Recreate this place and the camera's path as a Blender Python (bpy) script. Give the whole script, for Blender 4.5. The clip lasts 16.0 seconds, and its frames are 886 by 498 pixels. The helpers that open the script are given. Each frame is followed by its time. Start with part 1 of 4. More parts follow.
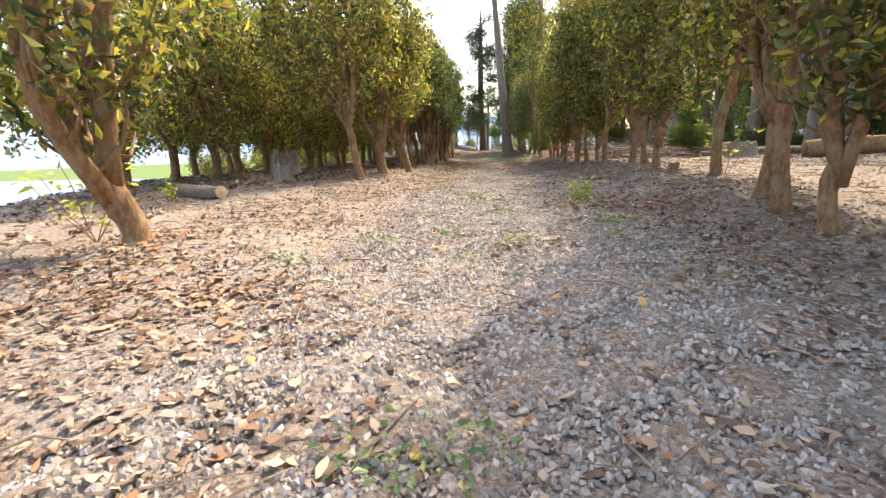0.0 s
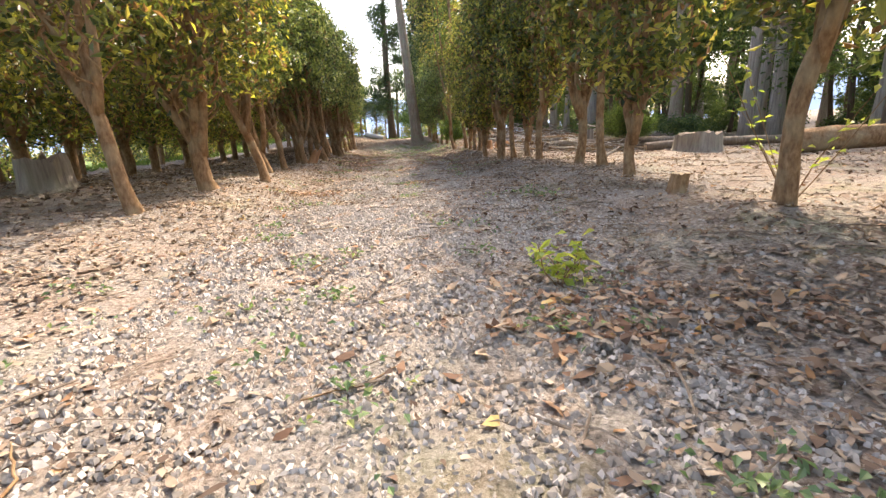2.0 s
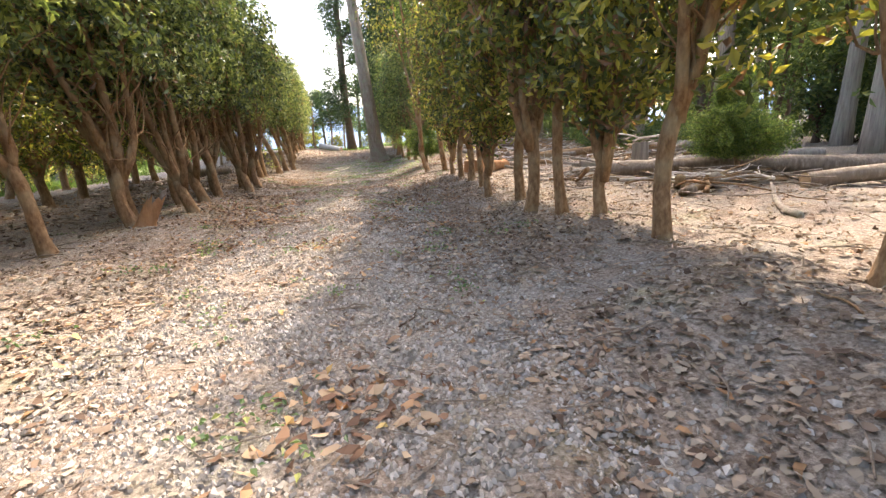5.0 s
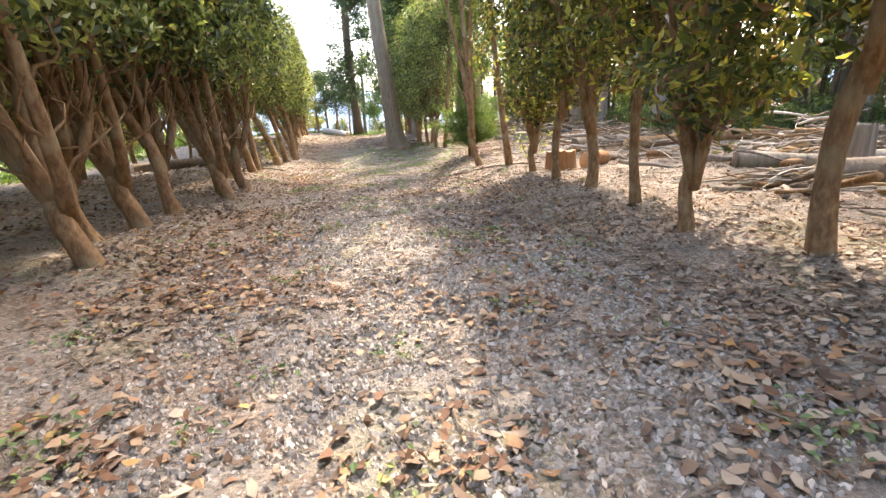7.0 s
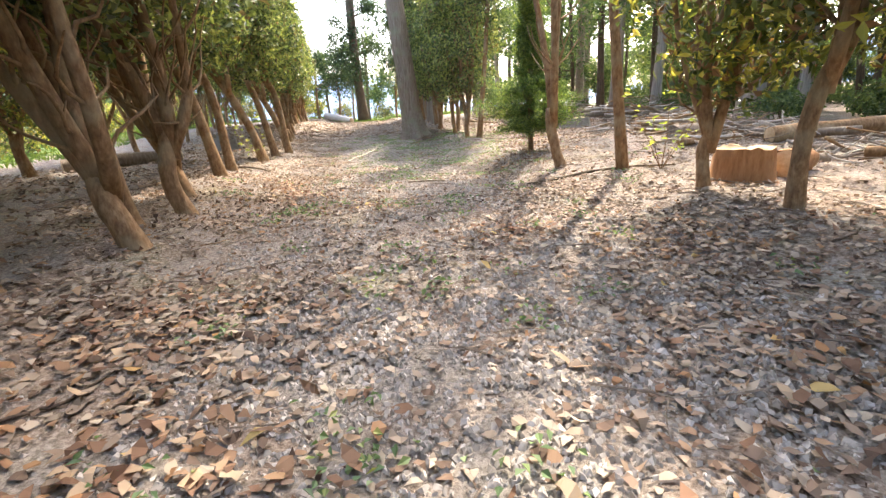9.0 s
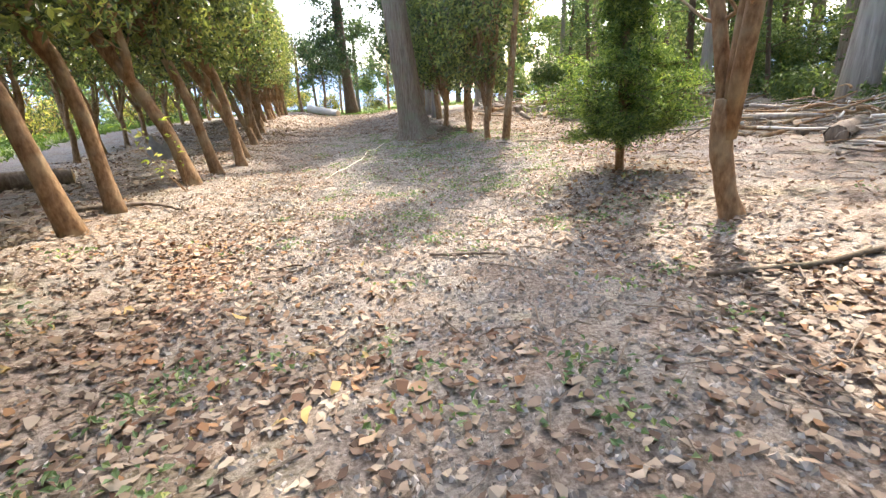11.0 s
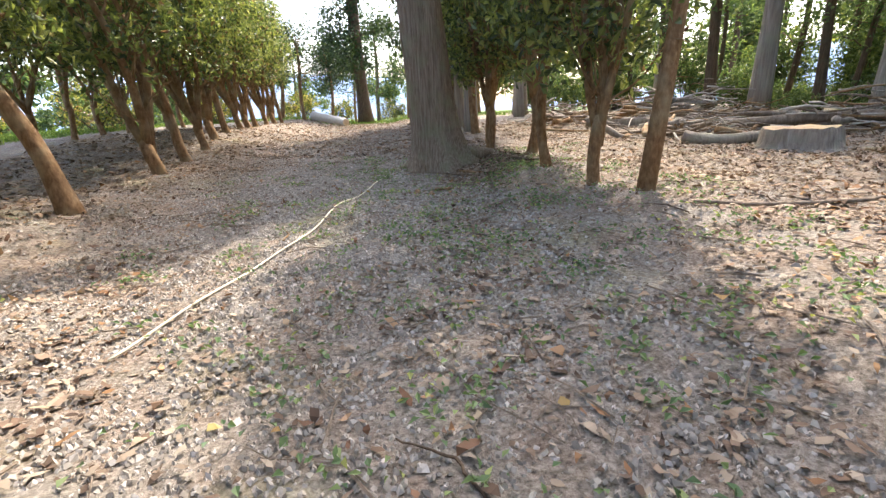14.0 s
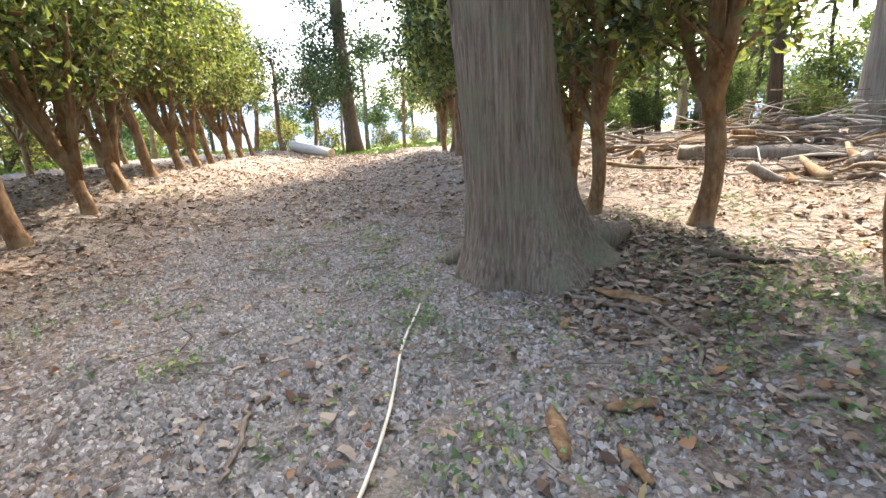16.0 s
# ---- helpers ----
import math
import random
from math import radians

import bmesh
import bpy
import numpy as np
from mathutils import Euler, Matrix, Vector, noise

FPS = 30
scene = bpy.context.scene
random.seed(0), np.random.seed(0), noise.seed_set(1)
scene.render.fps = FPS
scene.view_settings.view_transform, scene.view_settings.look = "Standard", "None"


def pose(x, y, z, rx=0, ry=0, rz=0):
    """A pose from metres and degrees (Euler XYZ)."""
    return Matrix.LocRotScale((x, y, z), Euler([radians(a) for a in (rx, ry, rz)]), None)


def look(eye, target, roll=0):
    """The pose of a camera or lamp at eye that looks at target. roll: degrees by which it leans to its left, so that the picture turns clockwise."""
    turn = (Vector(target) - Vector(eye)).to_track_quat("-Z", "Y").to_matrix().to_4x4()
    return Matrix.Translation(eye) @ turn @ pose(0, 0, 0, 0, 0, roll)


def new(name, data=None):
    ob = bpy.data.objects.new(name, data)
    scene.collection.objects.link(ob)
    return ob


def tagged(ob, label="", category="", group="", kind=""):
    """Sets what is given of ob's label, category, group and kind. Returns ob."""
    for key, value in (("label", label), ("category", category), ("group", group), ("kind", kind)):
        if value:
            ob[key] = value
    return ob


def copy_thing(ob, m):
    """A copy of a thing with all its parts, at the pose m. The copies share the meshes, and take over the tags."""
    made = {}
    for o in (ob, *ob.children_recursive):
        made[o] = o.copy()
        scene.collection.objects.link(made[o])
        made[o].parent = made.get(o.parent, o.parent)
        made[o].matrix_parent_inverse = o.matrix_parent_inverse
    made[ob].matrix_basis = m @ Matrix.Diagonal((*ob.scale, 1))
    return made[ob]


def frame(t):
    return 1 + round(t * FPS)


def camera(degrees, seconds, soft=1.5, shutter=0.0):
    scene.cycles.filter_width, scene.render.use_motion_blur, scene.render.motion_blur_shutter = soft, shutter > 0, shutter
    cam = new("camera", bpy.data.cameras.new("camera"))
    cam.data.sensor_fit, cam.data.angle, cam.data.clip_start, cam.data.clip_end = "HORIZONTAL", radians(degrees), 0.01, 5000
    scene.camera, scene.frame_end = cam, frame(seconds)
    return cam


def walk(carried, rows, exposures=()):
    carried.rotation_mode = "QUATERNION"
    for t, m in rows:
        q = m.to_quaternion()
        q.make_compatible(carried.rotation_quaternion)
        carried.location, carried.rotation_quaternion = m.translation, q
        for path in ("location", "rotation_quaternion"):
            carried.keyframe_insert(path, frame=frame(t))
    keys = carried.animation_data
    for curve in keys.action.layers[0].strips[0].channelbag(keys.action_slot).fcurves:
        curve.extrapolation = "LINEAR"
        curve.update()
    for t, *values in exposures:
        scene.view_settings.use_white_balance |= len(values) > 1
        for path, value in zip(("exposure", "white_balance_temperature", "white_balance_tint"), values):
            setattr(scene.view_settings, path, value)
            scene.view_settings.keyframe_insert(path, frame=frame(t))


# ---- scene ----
# The camera and its walk
cam = camera(88.0, 16.0, soft=1.4)
PATH = [
    (0, (1.66, -1.02, 0.68), (1.39, 0.915, 0.255), -2.0),
    (0.5, (1.501, 0.335, 0.817), (1.255, 2.271, 0.377), -2.0),
    (1, (1.559, 1.442, 0.844), (1.397, 3.38, 0.378), -1.9),
    (1.5, (1.835, 2.282, 0.796), (1.806, 4.221, 0.306), -2.1),
    (2, (1.894, 3.253, 0.856), (1.978, 5.189, 0.362), -2.5),
    (2.5, (1.937, 4.488, 0.981), (2.098, 6.426, 0.513), -3.0),
    (3, (2.062, 5.874, 1.117), (2.236, 7.822, 0.698), -3.2),
    (3.5, (2.224, 7.183, 1.183), (2.389, 9.132, 0.768), -3.7),
    (4, (2.324, 8.326, 1.104), (2.5, 10.266, 0.649), -4.3),
    (4.2, (2.446, 8.774, 1.107), (2.648, 10.71, 0.647), -4.1),
    (6.3, (1.695, 13.434, 1.19), (1.909, 15.353, 0.67), -2.9),
    (6.5, (1.624, 13.942, 1.19), (1.831, 15.86, 0.664), -3.1),
    (7, (1.372, 15.092, 1.109), (1.58, 17.008, 0.575), -3.2),
    (7.5, (1.198, 16.32, 1.122), (1.406, 18.232, 0.573), -3.3),
    (8, (1.144, 17.421, 0.996), (1.345, 19.328, 0.429), -3.4),
    (8.2, (1.068, 17.852, 0.979), (1.264, 19.759, 0.407), -3.1),
    (10.3, (0.743, 22.006, 1.11), (0.95, 23.898, 0.497), -3.5),
    (10.5, (0.778, 22.53, 1.055), (0.993, 24.419, 0.435), -3.5),
    (11, (0.795, 23.558, 1.087), (1.018, 25.445, 0.462), -3.7),
    (11.5, (0.735, 24.792, 1.031), (0.944, 26.681, 0.41), -3.9),
    (12, (0.728, 25.852, 1.067), (0.912, 27.746, 0.449), -3.1),
    (12.5, (0.999, 26.912, 0.974), (1.162, 28.816, 0.384), -2.4),
    (13, (1.222, 28.009, 1.022), (1.373, 29.917, 0.441), -2.4),
    (13.5, (1.291, 29.073, 0.976), (1.438, 30.981, 0.395), -2.5),
    (14, (1.284, 30.061, 0.942), (1.425, 31.97, 0.362), -2.5),
    (14.5, (1.136, 31.176, 1.017), (1.268, 33.083, 0.428), -2.8),
    (15, (0.893, 32.294, 0.928), (1.038, 34.214, 0.386), -4.0),
    (15.5, (0.616, 33.558, 1.025), (0.784, 35.486, 0.52), -4.2),
    (16, (0.836, 34.774, 1.073), (1.033, 36.704, 0.589), -3.3),
]
walk(cam, [(t, look(eye, target, roll)) for t, eye, target, roll in PATH], exposures=[(0.0, 2.22, 7050, 15), (4.0, 2.52, 6950, 15), (8.0, 2.92, 6850, 14), (10.5, 2.85, 6550, 12), (12.0, 2.66, 6500, 12), (13.8, 2.44, 6550, 12), (16.0, 2.93, 6550, 13)])

# Sky, sun and exposure: a hazy bright sky, the sun high ahead and to the side of the walk
SUN_FROM = Vector((0.49, 0.872, 1.3)).normalized()
world = bpy.data.worlds.new("sky")
scene.world = world
world.use_nodes = True
nt = world.node_tree
sky = nt.nodes.new("ShaderNodeTexSky")
sky.sky_type = 'NISHITA'
sky.sun_disc = False
sky.sun_elevation = math.asin(SUN_FROM.z)
sky.sun_rotation = math.atan2(SUN_FROM.x, SUN_FROM.y)
sky.air_density, sky.dust_density, sky.ozone_density = 1.0, 4.0, 1.0
nt.links.new(sky.outputs[0], nt.nodes["Background"].inputs[0])
nt.nodes["Background"].inputs[1].default_value = 0.15
sun_data = bpy.data.lights.new("sun", 'SUN')
sun_data.energy, sun_data.angle, sun_data.color = 1.75, radians(0.6), (1.0, 0.93, 0.82)
sun = new("sun", sun_data)
sun.matrix_world = look(SUN_FROM * 60, (0, 0, 0))

rng = np.random.default_rng(7)


# ---------------------------------------------------------------- materials
def nodes_of(name):
    m = bpy.data.materials.new(name)
    m.use_nodes = True
    return m, m.node_tree.nodes, m.node_tree.links, m.node_tree.nodes["Principled BSDF"]


def ramp(n, l, fac, stops):
    r = n.new("ShaderNodeValToRGB")
    e = r.color_ramp.elements
    e[0].position, e[0].color = stops[0][0], (*stops[0][1], 1)
    e[1].position, e[1].color = stops[-1][0], (*stops[-1][1], 1)
    for p, c in stops[1:-1]:
        x = e.new(p)
        x.color = (*c, 1)
    l.new(fac, r.inputs[0])
    return r.outputs[0]


def noise_tex(n, l, scale, detail=6, rough=0.6, stretch=(1, 1, 1), coord="Object"):
    tc = n.new("ShaderNodeTexCoord")
    mp = n.new("ShaderNodeMapping")
    mp.inputs["Scale"].default_value = stretch
    l.new(tc.outputs[coord], mp.inputs[0])
    t = n.new("ShaderNodeTexNoise")
    t.inputs["Scale"].default_value, t.inputs["Detail"].default_value, t.inputs["Roughness"].default_value = scale, detail, rough
    l.new(mp.outputs[0], t.inputs["Vector"])
    return t.outputs["Fac"]


def mixed(n, l, fac, a, b, mode='MIX'):
    m = n.new("ShaderNodeMix")
    m.data_type, m.blend_type = 'RGBA', mode
    for s, v in ((0, fac), (6, a), (7, b)):
        if isinstance(v, (tuple, float, int)):
            m.inputs[s].default_value = v if s == 0 else (*v, 1)
        else:
            l.new(v, m.inputs[s])
    return m.outputs[2]


def bump(n, l, b, height, strength, distance):
    x = n.new("ShaderNodeBump")
    x.inputs["Strength"].default_value, x.inputs["Distance"].default_value = strength, distance
    l.new(height, x.inputs["Height"])
    l.new(x.outputs[0], b.inputs["Normal"])


def bark_material(name, dark, mid, light, moss, along=0.12, strength=0.8, distance=0.02, scale=22):
    m, n, l, b = nodes_of(name)
    fine = noise_tex(n, l, scale, 8, 0.65, (1, 1, along))
    large = noise_tex(n, l, 3.0, 3, 0.5)
    c = ramp(n, l, fine, [(0.25, dark), (0.5, mid), (0.75, light)])
    g = ramp(n, l, large, [(0.48, (0, 0, 0)), (0.68, (0.65, 0.65, 0.65))])
    c = mixed(n, l, g, c, moss)
    l.new(c, b.inputs["Base Color"])
    b.inputs["Roughness"].default_value = 0.9
    b.inputs["Specular IOR Level"].default_value = 0.2
    bump(n, l, b, fine, strength, distance)
    return m


def leaf_material(name, stops, translucent=0.4, rough=0.4, glow=(1.5, 1.6, 0.8), gloss=0.35):
    m, n, l, b = nodes_of(name)
    geo = n.new("ShaderNodeNewGeometry")
    c = ramp(n, l, geo.outputs["Random Per Island"], stops)
    large = noise_tex(n, l, 1.3, 2, 0.5)
    shade = ramp(n, l, large, [(0.3, (0.75, 0.78, 0.75)), (0.7, (1.15, 1.1, 1.0))])
    c = mixed(n, l, 1.0, c, shade, 'MULTIPLY')
    l.new(c, b.inputs["Base Color"])
    b.inputs["Roughness"].default_value = rough
    b.inputs["Specular IOR Level"].default_value = gloss
    t = n.new("ShaderNodeBsdfTranslucent")
    c2 = mixed(n, l, 1.0, c, glow, 'MULTIPLY')
    l.new(c2, t.inputs[0])
    mix = n.new("ShaderNodeMixShader")
    mix.inputs[0].default_value = translucent
    l.new(b.outputs[0], mix.inputs[1])
    l.new(t.outputs[0], mix.inputs[2])
    l.new(mix.outputs[0], n["Material Output"].inputs[0])
    return m


BARK = bark_material("smooth_brown_bark", (0.09, 0.048, 0.024), (0.225, 0.133, 0.066), (0.38, 0.25, 0.135), (0.33, 0.275, 0.17), 0.4, 0.7, 0.012, 26)
BARK_DARK = bark_material("dark_bark", (0.05, 0.035, 0.025), (0.11, 0.075, 0.05), (0.2, 0.14, 0.09), (0.12, 0.11, 0.07))
BARK_GREY = bark_material("grey_brown_bark", (0.14, 0.115, 0.095), (0.28, 0.235, 0.19), (0.42, 0.37, 0.315), (0.27, 0.27, 0.2), 0.06, 0.9, 0.03, 18)
CEDAR = bark_material("fibrous_cedar_bark", (0.085, 0.06, 0.042), (0.25, 0.19, 0.138), (0.42, 0.345, 0.27), (0.25, 0.25, 0.155), 0.04, 1.0, 0.03, 46)
DEADWOOD = bark_material("weathered_dead_wood", (0.09, 0.068, 0.05), (0.2, 0.155, 0.115), (0.36, 0.3, 0.235), (0.22, 0.17, 0.12), 0.3, 0.7, 0.02, 18)
CUTWOOD = bark_material("freshly_cut_wood", (0.45, 0.31, 0.17), (0.58, 0.43, 0.26), (0.68, 0.54, 0.36), (0.5, 0.4, 0.28), 1.0, 0.3, 0.005, 20)
RUSTWOOD = bark_material("red_brown_wood", (0.2, 0.09, 0.04), (0.36, 0.18, 0.08), (0.48, 0.27, 0.13), (0.3, 0.18, 0.1), 0.2, 0.5, 0.01, 20)
LEAF_HEDGE = leaf_material("hedge_leaf", [(0.0, (0.035, 0.05, 0.022)), (0.25, (0.08, 0.11, 0.038)), (0.55, (0.18, 0.2, 0.058)), (0.74, (0.37, 0.35, 0.085)), (0.86, (0.5, 0.45, 0.12)), (0.89, (0.25, 0.14, 0.08)), (1.0, (0.16, 0.09, 0.06))], 0.42, 0.36, (1.5, 1.5, 0.7), 0.5)
# Less yellow copy of hedge_leaf; the rows' shade is put into its colour.
LEAF_MID = leaf_material("shaded_hedge_leaf", [(0.0, (0.03, 0.048, 0.023)), (0.25, (0.08, 0.115, 0.05)), (0.6, (0.19, 0.23, 0.085)), (0.92, (0.36, 0.38, 0.13)), (0.96, (0.2, 0.12, 0.07)), (1.0, (0.14, 0.085, 0.06))], 0.36, 0.36, (1.4, 1.5, 0.8), 0.5)
LEAF_DARK = leaf_material("dark_leaf", [(0.0, (0.022, 0.042, 0.02)), (0.6, (0.04, 0.07, 0.03)), (1.0, (0.08, 0.11, 0.04))], 0.3)
LEAF_FAR = leaf_material("forest_leaf", [(0.0, (0.05, 0.08, 0.04)), (0.5, (0.09, 0.13, 0.06)), (0.9, (0.15, 0.19, 0.08)), (1.0, (0.24, 0.25, 0.09))], 0.45)
LEAF_YEW = leaf_material("yew_needle", [(0.0, (0.05, 0.085, 0.03)), (0.5, (0.13, 0.2, 0.055)), (0.85, (0.24, 0.31, 0.08)), (1.0, (0.36, 0.4, 0.11))], 0.32)
LEAF_YOUNG = leaf_material("young_leaf", [(0.0, (0.25, 0.32, 0.06)), (0.6, (0.4, 0.44, 0.1)), (1.0, (0.55, 0.5, 0.15))], 0.45)
LEAF_WEED = leaf_material("weed_leaf", [(0.0, (0.1, 0.16, 0.08)), (0.6, (0.16, 0.235, 0.115)), (0.9, (0.24, 0.3, 0.14)), (1.0, (0.38, 0.39, 0.14))], 0.3)
LITTER = leaf_material("fallen_leaf", [(0.0, (0.085, 0.058, 0.045)), (0.2, (0.17, 0.115, 0.085)), (0.45, (0.27, 0.2, 0.152)), (0.7, (0.34, 0.272, 0.213)),
                                       (0.93, (0.43, 0.36, 0.29)), (0.97, (0.33, 0.19, 0.1)), (1.0, (0.25, 0.14, 0.08))], 0.1, 0.75, (1.1, 0.9, 0.6), 0.1)
RUST_LITTER = leaf_material("rusty_fallen_leaf", [(0.0, (0.11, 0.065, 0.045)), (0.3, (0.2, 0.115, 0.075)), (0.6, (0.31, 0.2, 0.13)), (0.85, (0.44, 0.34, 0.24)), (0.96, (0.36, 0.18, 0.08)), (1.0, (0.5, 0.4, 0.17))], 0.15, 0.7, (1.2, 0.9, 0.5), 0.15)
GRASS = leaf_material("grass_blade", [(0.0, (0.06, 0.11, 0.025)), (1.0, (0.15, 0.2, 0.05))], 0.4, 0.6)


def gravel_material():
    m, n, l, b = nodes_of("gravel_stone")
    geo = n.new("ShaderNodeNewGeometry")
    c = ramp(n, l, geo.outputs["Random Per Island"], [(0.0, (0.21, 0.187, 0.158)), (0.35, (0.32, 0.287, 0.246)), (0.75, (0.43, 0.39, 0.34)), (1.0, (0.53, 0.49, 0.44))])
    f = noise_tex(n, l, 60, 5)
    c = mixed(n, l, 1.0, c, ramp(n, l, f, [(0.3, (0.8, 0.8, 0.8)), (0.7, (1.1, 1.08, 1.05))]), 'MULTIPLY')
    l.new(c, b.inputs["Base Color"])
    b.inputs["Roughness"].default_value = 0.95
    b.inputs["Specular IOR Level"].default_value = 0.15
    return m


def ground_material():
    """Soil and grit under the litter; grass takes over on the open field beside and beyond the grove."""
    m, n, l, b = nodes_of("soil_ground")
    fine = noise_tex(n, l, 38, 8, 0.7)
    mid = noise_tex(n, l, 2.2, 5, 0.6)
    soil = ramp(n, l, fine, [(0.32, (0.11, 0.093, 0.074)), (0.5, (0.26, 0.226, 0.185)), (0.68, (0.41, 0.365, 0.31))])
    leafy = ramp(n, l, fine, [(0.34, (0.09, 0.063, 0.045)), (0.5, (0.25, 0.19, 0.142)), (0.66, (0.41, 0.34, 0.27))])
    c = mixed(n, l, ramp(n, l, mid, [(0.4, (0, 0, 0)), (0.6, (1, 1, 1))]), soil, leafy)
    moss = noise_tex(n, l, 0.7, 4, 0.6)
    c = mixed(n, l, ramp(n, l, moss, [(0.56, (0, 0, 0)), (0.72, (0.4, 0.4, 0.4))]), c, (0.2, 0.22, 0.07))
    at = n.new("ShaderNodeAttribute")
    at.attribute_name = "meadow"
    green = ramp(n, l, noise_tex(n, l, 6, 6), [(0.3, (0.06, 0.1, 0.025)), (0.7, (0.13, 0.18, 0.05))])
    c = mixed(n, l, at.outputs["Fac"], c, green)
    l.new(c, b.inputs["Base Color"])
    b.inputs["Roughness"].default_value = 0.95
    b.inputs["Specular IOR Level"].default_value = 0.15
    bump(n, l, b, fine, 0.9, 0.03)
    return m


def plain(name, colour, rough=0.8, noise_scale=3.0):
    m, n, l, b = nodes_of(name)
    f = noise_tex(n, l, noise_scale, 6)
    d = tuple(x * 0.75 for x in colour)
    u = tuple(min(1, x * 1.2) for x in colour)
    l.new(ramp(n, l, f, [(0.3, d), (0.7, u)]), b.inputs["Base Color"])
    b.inputs["Roughness"].default_value = rough
    return m


STONE = gravel_material()
SOIL = ground_material()
ROPE = plain("cream_rope", (0.72, 0.66, 0.5), 0.8, 200)
WATER = plain("lake_water", (0.16, 0.25, 0.42), 0.9, 0.05)
# Distance haze is put into the hills' pale blue colour.
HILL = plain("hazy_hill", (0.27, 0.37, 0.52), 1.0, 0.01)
PALEWOOD = bark_material("bleached_dead_wood", (0.38, 0.34, 0.28), (0.55, 0.5, 0.43), (0.66, 0.61, 0.53), (0.5, 0.45, 0.38), 0.2, 0.4, 0.01, 16)
ROCK = plain("grey_rock", (0.24, 0.22, 0.19), 0.9, 9.0)


# ---------------------------------------------------------------- mesh helpers
def mesh_of(name, verts, faces, material, smooth=False):
    """One mesh from an array of places and a list of face-index arrays (each n x 3 or n x 4)."""
    me = bpy.data.meshes.new(name)
    verts = np.asarray(verts, np.float32)
    faces = [np.asarray(f, np.int32) for f in (faces if isinstance(faces, list) else [faces])]
    loops = np.concatenate([f.ravel() for f in faces])
    sizes = np.concatenate([np.full(len(f), f.shape[1], np.int32) for f in faces])
    me.vertices.add(len(verts))
    me.vertices.foreach_set("co", verts.ravel())
    me.loops.add(len(loops))
    me.loops.foreach_set("vertex_index", loops)
    me.polygons.add(len(sizes))
    me.polygons.foreach_set("loop_start", np.concatenate([[0], np.cumsum(sizes)[:-1]]).astype(np.int32))
    me.polygons.foreach_set("use_smooth", np.full(len(sizes), smooth))
    me.update(calc_edges=True)
    me.validate()
    me.materials.append(material)
    return me


def part(name, me, parent, label=""):
    ob = new(name, me)
    ob.parent = parent
    return tagged(ob, label)


def thing(name, x, y, z, label, category, group="", rz=0.0, s=1.0):
    ob = new(name)
    ob.empty_display_size = 0.2
    ob.matrix_basis = pose(x, y, z, 0, 0, rz) @ Matrix.Scale(s, 4)
    return tagged(ob, label, category, group)


def tube(points, radii, k=8, rough=0.0, gen=rng, cap=True):
    """A bent, tapered limb as arrays (places, quads)."""
    p = np.asarray(points, float)
    n = len(p)
    r = np.interp(np.linspace(0, 1, n), np.linspace(0, 1, len(radii)), radii)
    d = np.gradient(p, axis=0)
    d /= np.linalg.norm(d, axis=1)[:, None] + 1e-9
    ref = np.array([1.0, 0, 0]) if abs(d[0, 0]) < 0.8 else np.array([0, 1.0, 0])
    u = np.cross(d, ref)
    u /= np.linalg.norm(u, axis=1)[:, None]
    w = np.cross(d, u)
    a = np.linspace(0, 2 * np.pi, k, endpoint=False)
    rr = r[:, None] * (1 + rough * gen.normal(size=(n, k)))
    v = p[:, None] + rr[:, :, None] * (np.cos(a)[None, :, None] * u[:, None] + np.sin(a)[None, :, None] * w[:, None])
    v = v.reshape(-1, 3)
    i, j = np.meshgrid(np.arange(n - 1), np.arange(k), indexing="ij")
    q = np.stack([i * k + j, i * k + (j + 1) % k, (i + 1) * k + (j + 1) % k, (i + 1) * k + j], -1).reshape(-1, 4)
    if cap:
        v = np.vstack([v, p[:1] - d[:1] * r[0] * 0.1, p[-1:] + d[-1:] * r[-1] * 0.2])
        e, top = n * k, (n - 1) * k
        jj = np.arange(k)
        low = np.stack([np.full(k, e), (jj + 1) % k, jj, jj], -1)[:, :3]
        up = np.stack([np.full(k, e + 1), top + jj, top + (jj + 1) % k], -1)
        return v, [q, np.vstack([low, up])]
    return v, [q]


def joined(pieces):
    vs, quads, tris, o = [], [], [], 0
    for v, fs in pieces:
        for f in fs:
            (quads if f.shape[1] == 4 else tris).append(f + o)
        vs.append(v)
        o += len(v)
    return np.vstack(vs), [np.vstack(f) for f in (quads, tris) if f]


def curve_points(a, b, n, wobble, gen=rng, sag=0.0):
    t = np.linspace(0, 1, n)[:, None]
    a, b = np.asarray(a, float), np.asarray(b, float)
    ph = gen.uniform(0, 6.28, 3)
    fr = gen.uniform(2.0, 6.0, 3)
    w = np.sin(t * fr + ph) - np.sin(ph) * (1 - t) - np.sin(fr + ph) * t
    p = a + (b - a) * t + w * wobble
    p[:, 2] += (sag * 4 * t * (1 - t))[:, 0]
    return p


